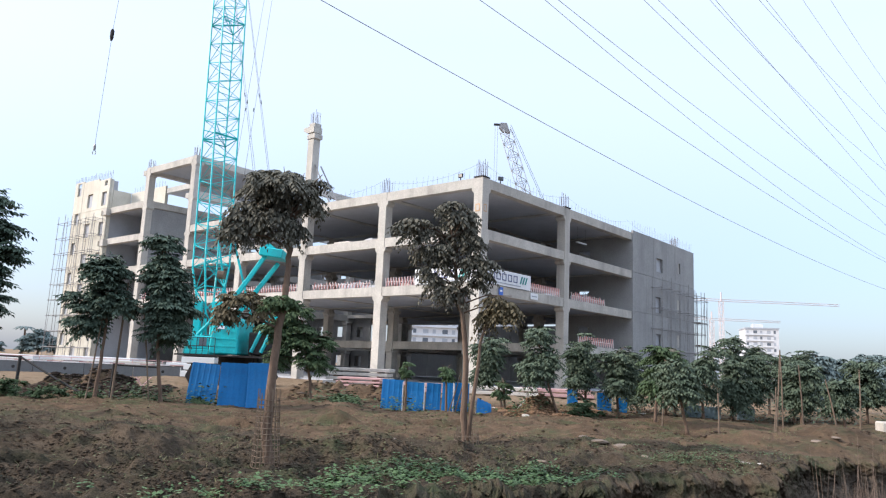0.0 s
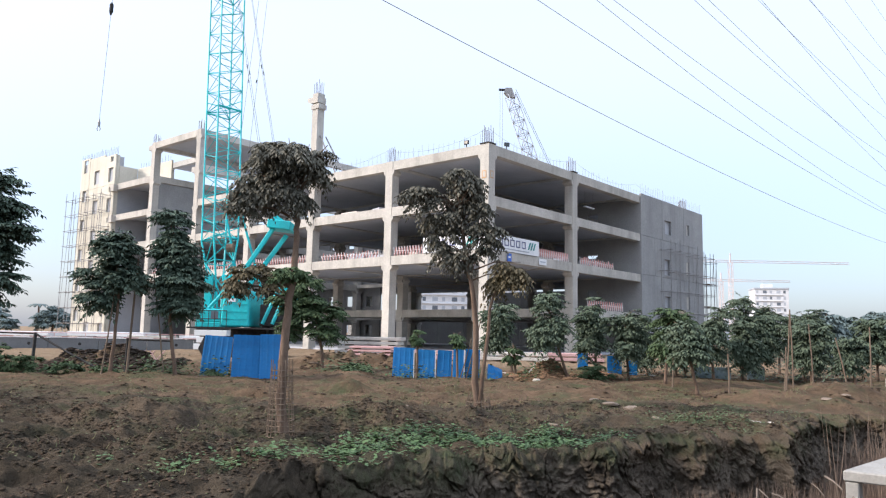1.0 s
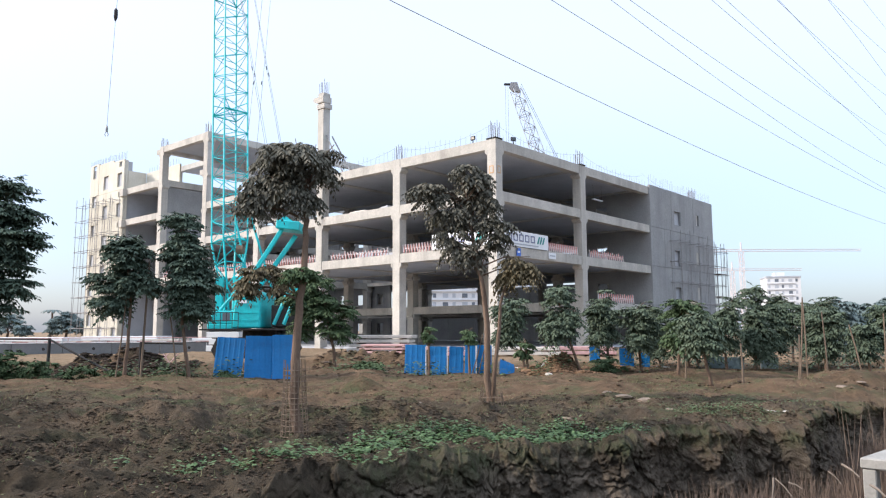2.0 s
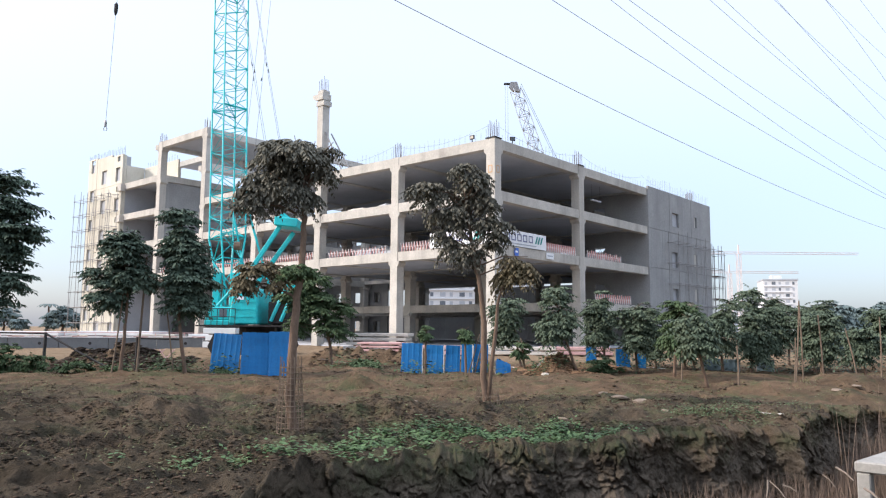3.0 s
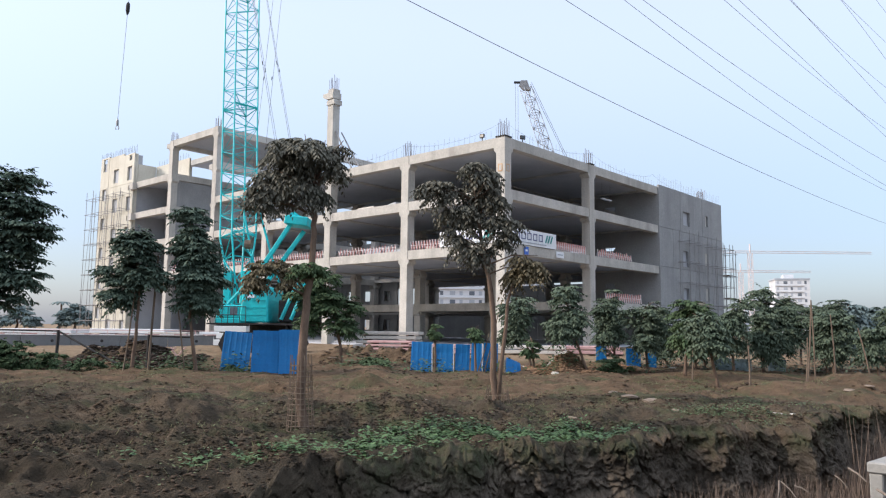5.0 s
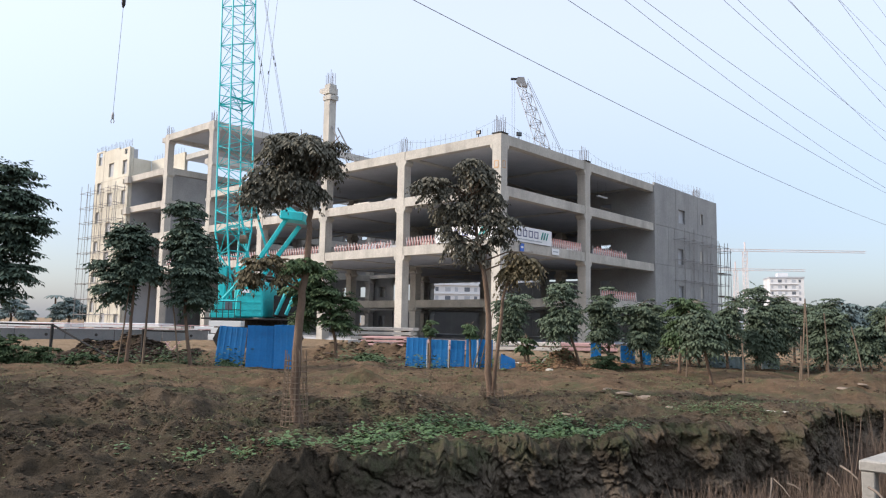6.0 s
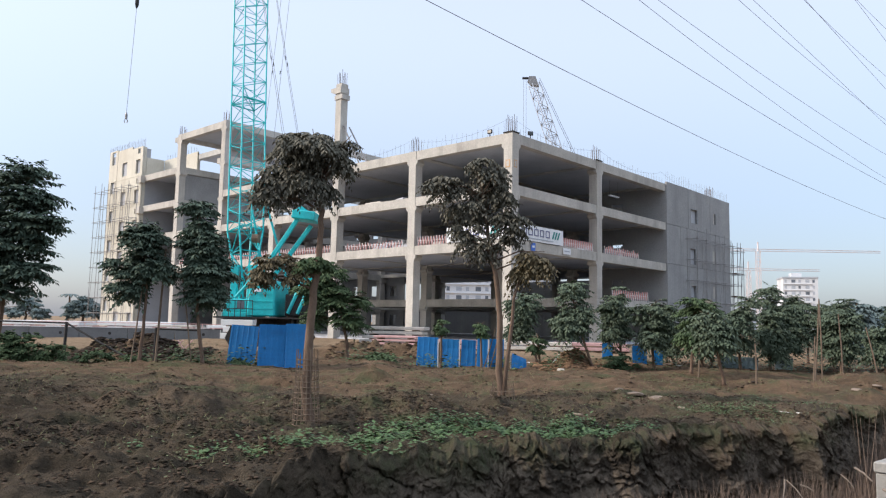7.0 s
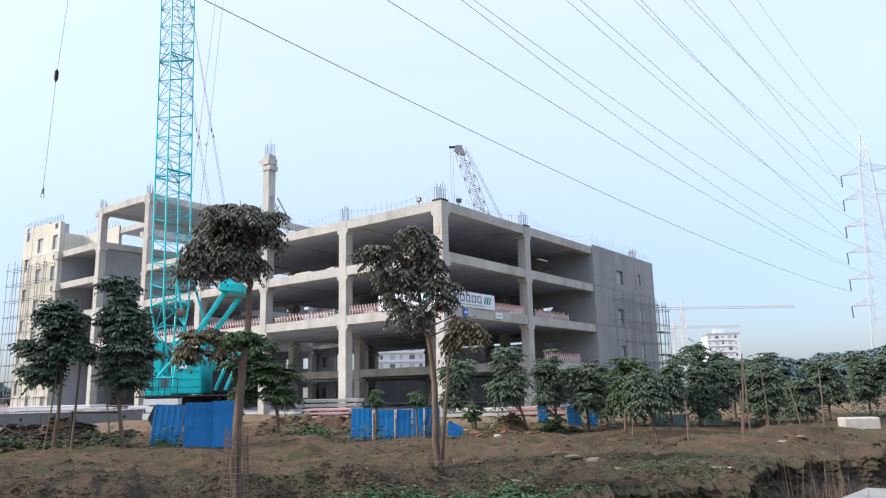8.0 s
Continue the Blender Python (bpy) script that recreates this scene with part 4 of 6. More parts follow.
# ---- trees ----
def leaf_sprays(blobs, count, rachis, leaf, seed, droop=.6, pairs=5, wide=.5):
    """Whorls of drooping feathered leaves at the twig ends that fill the given ellipsoids; returns points and triangles."""
    r = np.random.default_rng(seed)
    bl = np.array([b[:6] for b in blobs], float)
    vol = (bl[:, 3] * bl[:, 4] * bl[:, 5]) ** .75
    whorl = 8
    bl[:, 3:] = np.maximum(bl[:, 3:] - rachis * np.array([.62, .62, .3]), bl[:, 3:] * .35)
    tips = count // whorl + 1
    count = tips * whorl
    pick = np.searchsorted(np.cumsum(vol / vol.sum()), (np.arange(tips) + .5) / tips).clip(0, len(bl) - 1)
    u = r.normal(size=(tips, 3))
    u /= np.linalg.norm(u, axis=1)[:, None]
    rad = r.random(tips) ** .36
    lump = 1 + .22 * np.sin(u[:, 0] * 5 + seed) * np.sin(u[:, 1] * 4 + 1.3 * seed) + .16 * np.sin(u[:, 2] * 7 + seed)
    o = bl[pick, :3] + u * bl[pick, 3:] * (rad * lump)[:, None] * .9
    o, u, rad = (np.repeat(q, whorl, axis=0) for q in (o, u, rad))
    size = np.repeat(r.uniform(.75, 1.2, tips), whorl)
    a = np.tile(np.arange(whorl), tips) * 2 * np.pi / whorl + np.repeat(r.uniform(0, 6.28, tips), whorl) + r.uniform(-.3, .3, count)
    d = u * np.array([.75, .75, .35]) * rad[:, None] + np.stack([np.cos(a), np.sin(a), r.uniform(.0, .4, count)], 1) * .75
    d /= np.linalg.norm(d, axis=1)[:, None]
    ln = rachis * size * r.uniform(.75, 1.2, count)
    o = o + r.normal(size=(count, 3)) * rachis * .06
    side = np.cross(d, np.array([0, 0, 1.0]))
    side /= np.linalg.norm(side, axis=1)[:, None] + 1e-6
    down = np.array([0, 0, 1.0])
    dr = droop * r.uniform(.6, 1.3, count)
    vs = []
    for k in range(pairs * 2 + 1):
        t = (k // 2 + 1) / (pairs + .4) if k < pairs * 2 else 1.0
        p = o + d * (ln * t)[:, None] - down * (dr * ln * t * t)[:, None]
        way = d - down * (2 * dr * t)[:, None]
        way /= np.linalg.norm(way, axis=1)[:, None]
        w = way if k == pairs * 2 else side * (.8 if k % 2 else -.8) + way * .55 - down * (.25 + .45 * dr)[:, None]
        w = w + r.normal(size=(count, 3)) * .14
        w /= np.linalg.norm(w, axis=1)[:, None]
        c = np.cross(w, down + r.normal(size=(count, 3)) * .22)
        c /= np.linalg.norm(c, axis=1)[:, None] + 1e-6
        nrm = np.cross(c, w)
        ll = (leaf * size * r.uniform(.8, 1.15, count) * (.75 + .5 * math.sin(3.1 * min(t, .95))))[:, None]
        vs.append(np.stack([p, p + w * ll * .45 + c * ll * wide * .5 + nrm * ll * .05, p + w * ll - nrm * ll * .12, p + w * ll * .45 - c * ll * wide * .5 + nrm * ll * .05], 1))
    v = np.concatenate(vs).reshape(-1, 3)
    q = np.arange(len(v)).reshape(-1, 4)
    return v, np.concatenate([q[:, [0, 1, 2]], q[:, [0, 2, 3]]])


def tree(x, y, trunk, r0, crowns, label, group="", seed=1, bark=BARK, sink=.06, name="tree"):
    """trunk: points of the stem above the base; crowns: (part name, material, ellipsoids, sprays, rachis, leaf, droop)."""
    t = thing(name, pose(x, y, gz(x, y) - sink), label, "tree", group)
    rd = random.Random(seed)
    b = Build()
    pts = [Vector(p) for p in trunk]
    fine = []
    for i in range(len(pts) - 1):
        for k in range(4):
            fine.append(pts[i].lerp(pts[i + 1], k / 4) + Vector((rd.uniform(-1, 1), rd.uniform(-1, 1), 0)) * r0 * .18)
    fine.append(pts[-1])
    n = len(fine)
    b.tube(fine, [r0 * (1.25 if i == 0 else 1) * (1 - .62 * i / (n - 1)) for i in range(n)], 8)
    for level, (_, _, blobs, *_) in enumerate(crowns):
        for bl in blobs:
            for k in range(1 if level else 3):
                end = Vector(bl[:3]) + Vector((rd.uniform(-.7, .7) * bl[3], rd.uniform(-.7, .7) * bl[4], rd.uniform(-.3, .7) * bl[5]))
                low = [q for q in fine if q.z < end.z - .12] or fine[:1]
                st = low[-1 - (k % 2) * min(1, len(low) - 1)]
                mid = st.lerp(end, .5) + Vector((0, 0, .1 * (end - st).length))
                b.tube([st, mid, end], [r0 * .27, r0 * .18, r0 * .07], 5)
    b.done("trunk", bark, t, smooth=True)
    for i, (nm, mat, blobs, count, rachis, leaf, droop) in enumerate(crowns):
        v, f = leaf_sprays(blobs, count, rachis, leaf, seed * 7 + i, droop)
        mesh_np(nm, v, f, mat, t)
    return t


# two slender trees in front of the building
tree_a = tree(-2.3, 11.83, [(0, 0, 0), (-0.09, 0, 0.65), (-0.07, 0, 1.46), (-0.02, 0, 2.19), (0.05, 0, 2.92), (0.06, 0, 3.48), (0.0, 0, 3.95)], .088,
     [("crown", LEAFB, [(-0.22, -0.12, 4.56, 0.66, 0.56, 0.35), (-0.63, 0.0, 4.01, 0.47, 0.4, 0.33), (0.3, 0.12, 4.39, 0.31, 0.26, 0.31), (-0.07, -0.06, 4.0, 0.51, 0.43, 0.27), (-0.75, -0.12, 3.73, 0.31, 0.26, 0.24), (0.42, 0.0, 4.64, 0.18, 0.16, 0.16), (-0.4, 0.12, 4.32, 0.46, 0.39, 0.31), (0.05, -0.06, 3.76, 0.27, 0.23, 0.2)], 1000, .26, .085, .85),
      ("side_clump", LEAFR, [(-0.8, -0.12, 2.52, 0.27, 0.23, 0.31), (-0.55, 0.0, 2.63, 0.24, 0.2, 0.2), (-0.9, 0.12, 2.35, 0.18, 0.16, 0.16), (-0.34, -0.06, 2.55, 0.18, 0.16, 0.18)], 240, .2, .075, .7),
      ("low_spray", LEAFG, [(-0.05, -0.12, 2.66, 0.34, 0.3, 0.16), (0.2, 0.0, 2.5, 0.16, 0.14, 0.16)], 72, .2, .08, .6)],
     "slender young tree with dark drooping leaves in a wire guard", "roadside trees", 3)
tree(.99, 15.95, [(0, 0, 0), (-0.07, 0, 0.91), (-0.04, 0, 1.88), (-0.18, 0, 2.86), (-0.32, 0, 3.6), (-0.46, 0, 4.48)], .08,
     [("crown", LEAFB, [(-0.38, -0.12, 5.11, 0.52, 0.44, 0.32), (-1.35, 0.0, 4.73, 0.47, 0.4, 0.32), (-0.81, 0.12, 4.47, 0.64, 0.54, 0.47), (-0.03, -0.06, 4.33, 0.39, 0.33, 0.42), (-0.86, 0.06, 3.77, 0.42, 0.36, 0.44), (0.08, -0.12, 3.71, 0.47, 0.4, 0.52), (-0.41, 0.0, 3.35, 0.44, 0.38, 0.32), (-0.26, 0.12, 4.73, 0.44, 0.38, 0.37)], 640, .34, .11, .9),
      ("side_clump", LEAFR, [(0.67, -0.12, 3.1, 0.42, 0.36, 0.37), (0.39, 0.0, 2.87, 0.27, 0.23, 0.3)], 130, .3, .10, 1.0)],
     "slender leaning young tree with thin dark crown", "roadside trees", 5)
# second stem of that tree is a sapling of its own
st2 = thing("sapling", pose(1.03, 15.9, gz(1.03, 15.9) - .03), "bare thin sapling growing beside the leaning tree", "sapling")
Build().tube([(0, 0, 0), (.06, 0, .8), (.17, 0, 1.7), (.2, 0, 2.2), (.33, 0, 2.65), (.5, 0, 2.85)], [.05, .045, .04, .033, .025, .015], 7).done("stem", BARK, st2, smooth=True)

tree(-4.6, 31.5, [(0, 0, 0), (-.1, 0, 1.0), (-.4, 0, 2.3), (-.6, 0, 3.4)], .08,
     [("crown", LEAFG, [(-.7, 0, 2.9, 1.0, .8, .7), (-1.6, 0, 3.1, .8, .7, .8), (-.1, 0, 1.9, .9, .8, .6), (-1.0, 0, 3.9, .9, .7, .45), (-1.5, 0, 1.9, .7, .6, .5), (.3, 0, 2.7, .6, .5, .45)], 800, .5, .17, .45)],
     "bushy green young tree behind the blue sheets", "site trees", 8)
tree(-10.4, 24.1, [(0, 0, 0), (.08, 0, 1.3), (.12, 0, 2.6), (-.05, 0, 3.8)], .07,
     [("crown", LEAF, [(-.1, 0, 4.15, .8, .7, .62), (-.5, 0, 2.75, .62, .6, .7), (.55, 0, 3.2, .5, .5, .42), (-.85, 0, 3.3, .4, .4, .35), (.1, 0, 3.4, .6, .6, .5)], 800, .5, .16, .4)],
     "young tree with dark glossy leaves and forked stem", "site trees", 9)
Build().tube([(-9.95, 24.3, gz(-9.95, 24.3) - .1), (-9.8, 24.3, 3.9)], [.04, .03], 6).done("support_stake", WOOD)
tagged(bpy.data.objects["support_stake"], "tall thin wooden stake beside the tree", "stake", "tree stakes")
tree(-8.45, 24.6, [(0, 0, 0), (-.15, 0, .9), (-.3, 0, 1.9), (-.4, 0, 3.4), (-.35, 0, 4.8)], .075,
     [("crown", LEAF, [(-.34, 0, 5.0, .62, .6, .62), (-.15, 0, 4.1, .92, .8, .7), (-.1, 0, 3.2, .98, .8, .7), (-.1, 0, 2.4, .8, .7, .5), (-.5, 0, 5.45, .4, .4, .25)], 1150, .5, .16, .4)],
     "young tree with dense dark green layered leaves", "site trees", 10)
tree(-19.0, 30.2, [(0, 0, 0), (.05, 0, 1.8), (.2, 0, 3.4), (.4, 0, 5.8)], .14,
     [("crown", LEAF, [(.6, 0, 6.8, 1.3, 1.1, 1.0), (1.1, 0, 5.6, 1.3, 1.1, 1.0), (.2, 0, 4.6, 1.5, 1.2, 1.0), (.9, 0, 3.6, 1.2, 1.0, .9), (-1.0, 0, 5.6, 1.5, 1.2, 1.5), (.4, 0, 7.7, .9, .8, .5), (-.6, 0, 3.4, 1.3, 1.0, .9), (.3, 0, 2.5, .9, .8, .5)], 1500, .95, .25, .3)],
     "large dark-leaved tree beside the fence", "site trees", 12)

for i, (x, y, cdx, h, rx, rz, mat, lab) in enumerate([
        (3.46, 31.5, -.44, 2.25, .82, 1.0, LEAFROW, "bushy young tree on the earth bank"), (5.07, 27.2, -.84, 2.35, .85, 1.0, LEAFROW, "bushy young tree with leaning thin stem"),
        (6.9, 31.0, -.1, 2.2, .8, 1.25, LEAFROW, "bushy young tree before the building"), (7.4, 27.8, -.1, 1.85, .85, 1.05, LEAFROW, "bushy young tree before the building"),
        (8.03, 25.4, .15, 1.95, .85, .95, LEAFG, "dense green young tree on the earth bank"), (7.75, 21.5, -.35, 1.75, .5, .7, LEAFROW, "thin sapling with sparse leaves"),
        (13.7, 30.8, -.45, 2.0, 1.05, 1.2, LEAFROW, "bushy young tree with a tall top shoot"), (15.3, 30.2, 0, 1.5, .75, .85, LEAFROW, "small bushy tree in the row"),
        (13.4, 26.0, .05, 1.5, .6, .85, LEAFROW, "small bushy tree beside a stake"), (15.8, 27.5, 0, 1.3, .6, .7, LEAFROW, "small bushy tree in the row"),
        (8.9, 30.5, 0, 1.7, .8, 1.0, LEAFROW, "bushy young tree before the panel wall"), (11.0, 32.0, -.2, 2.0, .8, 1.05, LEAFB, "bushy young tree with brownish leaves"),
        (18.5, 30.5, 0, 1.7, .95, 1.0, LEAFROW, "bushy tree in the row"), (21.3, 32, 0, 1.9, 1.1, 1.1, LEAFROW, "bushy tree in the row"), (23.5, 33, .2, 2.3, 1.2, 1.0, LEAFROW, "round-topped tree in the row"),
        (10.7, 28.0, -.1, 1.75, .75, 1.0, LEAFROW, "bushy young tree before the panel wall"), (9.75, 29.5, 0, 1.5, .7, .9, LEAFROW, "bushy young tree before the panel wall"), (12.2, 29.0, .1, 1.6, .75, .9, LEAFROW, "bushy young tree in the row"),
        (3.3, 29.0, -.1, .95, .42, .45, LEAFG, "low bright green sapling"), (.95, 27.2, -.05, 1.5, .2, .35, LEAFG, "thin sapling before the blue sheets"), (-.55, 27.4, 0, 1.7, .2, .35, LEAFG, "thin sapling before the blue sheets"),
        (17.0, 36, 0, 2.2, 1.2, 1.2, LEAFROW, "bushy tree in the row"), (26.5, 36, 0, 2.3, 1.5, 1.3, LEAFROW, "bushy tree in the row"), (20.5, 40, 0, 2.2, 1.6, 1.2, LEAFROW, "bushy tree in the row")]):
    rd = random.Random(100 + i)
    rx, rz, h = rx * .92, rz * 1.3, h * .95
    blobs = [(cdx + rd.uniform(-.15, .15) * rx, 0, h, rx * .85, rx * .8, rz * .85)]
    for k in range(5):
        a = rd.uniform(0, 6.28)
        blobs.append((cdx + math.cos(a) * rx * .6, math.sin(a) * rx * .6, h + rd.uniform(-.6, .65) * rz, rx * .45, rx * .45, rz * .35))
    if i == 6:
        blobs += [(-.75, 0, 3.3, .5, .5, .3), (-1.1, 0, 2.9, .4, .4, .3)]
    tree(x, y, [(0, 0, 0), (cdx * .4, 0, h * .45), (cdx * .8, 0, h), (cdx, 0, h + rz * .5)], .05 + .012 * rx,
         [("crown", mat, blobs, 56 if rx < .4 else int(620 * rx + 50), .48 if rx > .4 else .22, .15, .5)], lab, "row of young trees", 20 + i)

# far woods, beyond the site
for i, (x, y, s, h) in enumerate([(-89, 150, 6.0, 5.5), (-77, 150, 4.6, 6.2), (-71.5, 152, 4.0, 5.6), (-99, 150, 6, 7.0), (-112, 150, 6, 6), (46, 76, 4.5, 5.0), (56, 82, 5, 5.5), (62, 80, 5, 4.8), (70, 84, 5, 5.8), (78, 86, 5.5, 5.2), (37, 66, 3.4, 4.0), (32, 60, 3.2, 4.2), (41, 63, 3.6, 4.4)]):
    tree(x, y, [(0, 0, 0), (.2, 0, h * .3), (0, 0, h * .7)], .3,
         # crown colour carries the haze
         [("crown", LEAFHAZE, [(0, 0, h * .6, s * .7, s * .6, h * .35), (-s * .45, 0, h * .5, s * .5, s * .5, h * .28), (s * .5, 0, h * .48, s * .5, s * .5, h * .28), (s * .1, 0, h * .85, s * .4, s * .4, h * .18)], 640, .95, .5, .5)],
         "broad tree far across the fields, haze in its leaf colour", "far trees", 60 + i)
palm = thing("palm_tree", pose(-85.5, 160, 0), "tall palm far beyond the site wall", "palm", "far trees")
Build().tube([(0, 0, -.2), (.3, 0, 3), (.2, 0, 6.2)], [.3, .22, .18], 7).done("trunk", BARK, palm)
pb = Build()
for k in range(13):
    a = k * .48
    p = [Vector((.2, 0, 6.2)) + Vector((math.cos(a) * q, math.sin(a) * q, 1.1 * q * .5 - .32 * q * q)) for q in (0, .8, 1.6, 2.4)]
    for j in range(3):
        w = Vector((-math.sin(a), math.cos(a), 0)) * (.45, .5, .4, .1)[j]
        w2 = Vector((-math.sin(a), math.cos(a), 0)) * (.45, .5, .4, .1)[j + 1]
        pb.add([p[j] - w, p[j] + w, p[j + 1] + w2, p[j + 1] - w2], [(0, 1, 2, 3)])
pb.done("fronds", LEAFHAZE, palm)


# ---- wire guards of the trees ----
def guard(x, y, h, r, lean, label):
    t = thing("tree_guard", pose(x, y, gz(x, y) - .05), label, "tree guard", "tree guards")
    b = Split()
    rd = random.Random(int(r * 100))
    for i in range(18):
        a = i * 2 * math.pi / 18
        b.tube([(math.cos(a) * r, math.sin(a) * r, 0), (math.cos(a) * r * .85 + lean * .5, math.sin(a) * r * .85, h * .5), (math.cos(a) * r * .75 + lean, math.sin(a) * r * .75, h + rd.uniform(-.1, .08))], .008, 3)
    b.done("upright_wire", WOOD, t)
    b = Split()
    for k in range(int(h / .085)):
        q = k * .085 / h
        rr = r * (1 - .25 * q)
        b.tube([(math.cos(a) * rr + lean * q, math.sin(a) * rr, q * h + rd.uniform(-.008, .008)) for a in [j * math.pi / 7 for j in range(15)]], .008, 3)
    b.done("hoop_wire", WOOD, t)


guard(-2.36, 11.8, 1.12, .22, -.02, "bent brown wire mesh guard round the tree stem")
guard(1.0, 15.93, .38, .3, .02, "low broken wire guard round the tree foot")


def shrub(x, y, blobs, count, leaf, mat, label, seed):
    t = thing("shrub", pose(x, y, gz(x, y) - .03), label, "shrub", "shrubs")
    b = Build()
    rd = random.Random(seed)
    for bl in blobs:
        for k in range(4):
            b.tube([(bl[0] * .5 + rd.uniform(-.2, .2), 0, 0), (bl[0] + rd.uniform(-.6, .6) * bl[3], rd.uniform(-.5, .5) * bl[4], bl[2])], [.015, .006], 4)
    b.done("stems", BARK, t)
    v, f = leaf_sprays(blobs, count, leaf * 1.8, leaf, seed, .5)
    mesh_np("foliage", v, f, mat, t)


shrub(-14.3, 24.6, [(0, 0, .55, .9, .7, .55), (-1.0, 0, .6, .9, .7, .6), (.9, 0, .4, .6, .5, .4), (-.4, 0, .8, .6, .5, .4)], 900, .10, LEAFG, "dense green shrub beside the fence post", 5)
shrub(-12.2, 24.9, [(0, 0, .25, .8, .5, .28), (1.2, 0, .22, .6, .4, .25)], 170, .12, LEAFG, "low green shrub under the fence", 6)
shrub(-7.3, 25.2, [(0, 0, .2, .5, .35, .28)], 110, .11, LEAFG, "small green shrub at the foot of the blue sheets", 7)
shrub(-3.1, 30.0, [(0, 0, .2, .9, .5, .28)], 130, .14, LEAFG, "low green shrub on the sandy bank", 8)
shrub(6.2, 28.2, [(0, 0, .3, .9, .6, .35)], 170, .13, LEAFG, "low grassy shrub on the earth heap", 9)


# ---- sheets, fences, site wall ----
def sheet(x, y, w, h, turn, tilt, mat, label, group, lean=0.0, lift=0.0, cut=0.0, cat="sheet"):
    """A corrugated steel sheet standing on the ground."""
    t = thing("metal_sheet", pose(x, y, gz(x, y) - .04 + lift, tilt, lean, turn), label, cat, group)
    n = max(8, int(w / .05))
    pr = [(w * i / n, -.008 if i % 4 == 1 else 0.0) for i in range(n + 1)]
    rd = random.Random(int(abs(x) * 97))
    zs = [0, h * .35, h * .7, h]
    b = Build()
    v = []
    for s in (0, .006):
        for j, z in enumerate(zs):
            for px, py in pr:
                bend = .05 * math.sin(px * 2.1 + j + x) * (j / 3)
                zz = z if j else (cut * math.sin(px / w * 3.1) ** 2)
                v.append((px, py + s + bend, zz + (0 if j < 3 else rd.uniform(-.006, .006))))
    k, m = n + 1, len(zs)
    f = []
    for s in (0, 1):
        for j in range(m - 1):
            for i in range(n):
                q = (s * k * m + j * k + i, s * k * m + j * k + i + 1, s * k * m + (j + 1) * k + i + 1, s * k * m + (j + 1) * k + i)
                f.append(q if s == 0 else q[::-1])
    for i in range(n):
        f.append((i + 1, i, k * m + i, k * m + i + 1))
        a = k * (m - 1) + i
        f.append((a, a + 1, k * m + a + 1, k * m + a))
    b.add(v, f)
    b.done("corrugated_panel", mat, t)
    for px in (.03, w - .03):
        Build().box(px - .025, .06, 0, px + .025, .10, h * .97).done("back_rail", GALV, t)
    return t


BLAB = "bright blue corrugated steel sheet standing in the earth"
sheet(-8.2, 26.3, 1.0, 1.46, 0, -3, BLUE, BLAB, "blue site sheets", lean=4)
sheet(-6.75, 25.0, .92, 1.48, 8, -2, BLUE, BLAB, "blue site sheets", lean=1, cut=-.10)
sheet(-5.78, 24.9, .95, 1.52, -6, -2, BLUE, BLAB, "blue site sheets", lean=-1, cut=-.08)
for x, w, h, y in ((-1.5, .80, 1.12, 28.1), (-.62, .72, 1.12, 28.15), (.18, .55, 1.1, 28.1), (.78, .42, 1.1, 28.0), (1.25, .55, 1.1, 28.05)):
    sheet(x, y, w, h, random.Random(int(x * 50)).uniform(-6, 6), -3, BLUE, BLAB, "blue site sheets", lean=1.5)
for x in (-.68, .13, 1.22):
    p = thing("sheet_post", pose(x, 28.0, gz(x, 28.0) - .1), "pale narrow post between the blue sheets", "post", "sheet posts")
    Build().box(-.018, -.05, 0, .018, -.01, 1.16).done("post", FARWHITE, p, bevel=.005)
sheet(2.05, 27.2, .62, .62, 20, -35, BLUE, "blue corrugated sheet lying tilted on the bank", "blue site sheets", lean=18, lift=.08)
sheet(7.0, 35.5, .5, .85, 0, 0, BLUE, BLAB, "blue site sheets", lift=.0)
sheet(7.1, 29.8, .6, .75, 10, -4, BLUE, BLAB, "blue site sheets")
sheet(7.95, 29.9, .35, .6, -10, 4, BLUE, BLAB, "blue site sheets")
for x in (10.9, 11.7, 13.1):
    sheet(x, 30.6, .7, .5, random.Random(int(x)).uniform(-5, 5), 2, GREYSHEET, "grey corrugated steel sheet among the trees", "grey site sheets", cat="sheet")

fence = thing("metal_fence", pose(-14.2, 26.5, 0), "rusty dark pipe fence with a fallen brace", "fence")
Build().tube([(0, 0, -.2), (.03, 0, 1.38)], .055, 6).done("post", DARKSTEEL, fence)
Build().tube([(3.3, 0, -.2), (3.33, 0, 1.24)], .055, 6).done("post", DARKSTEEL, fence)
Build().tube([(-6.5, .2, 1.42), (.03, 0, 1.34)], .035, 6).done("rail", DARKSTEEL, fence)
Build().tube([(.03, 0, 1.34), (1.6, -.4, .62), (2.9, -.7, .05)], .035, 6).done("brace", DARKSTEEL, fence)
Build().tube([(3.33, 0, 1.2), (4.9, .1, 1.16)], .035, 6).done("rail", DARKSTEEL, fence)

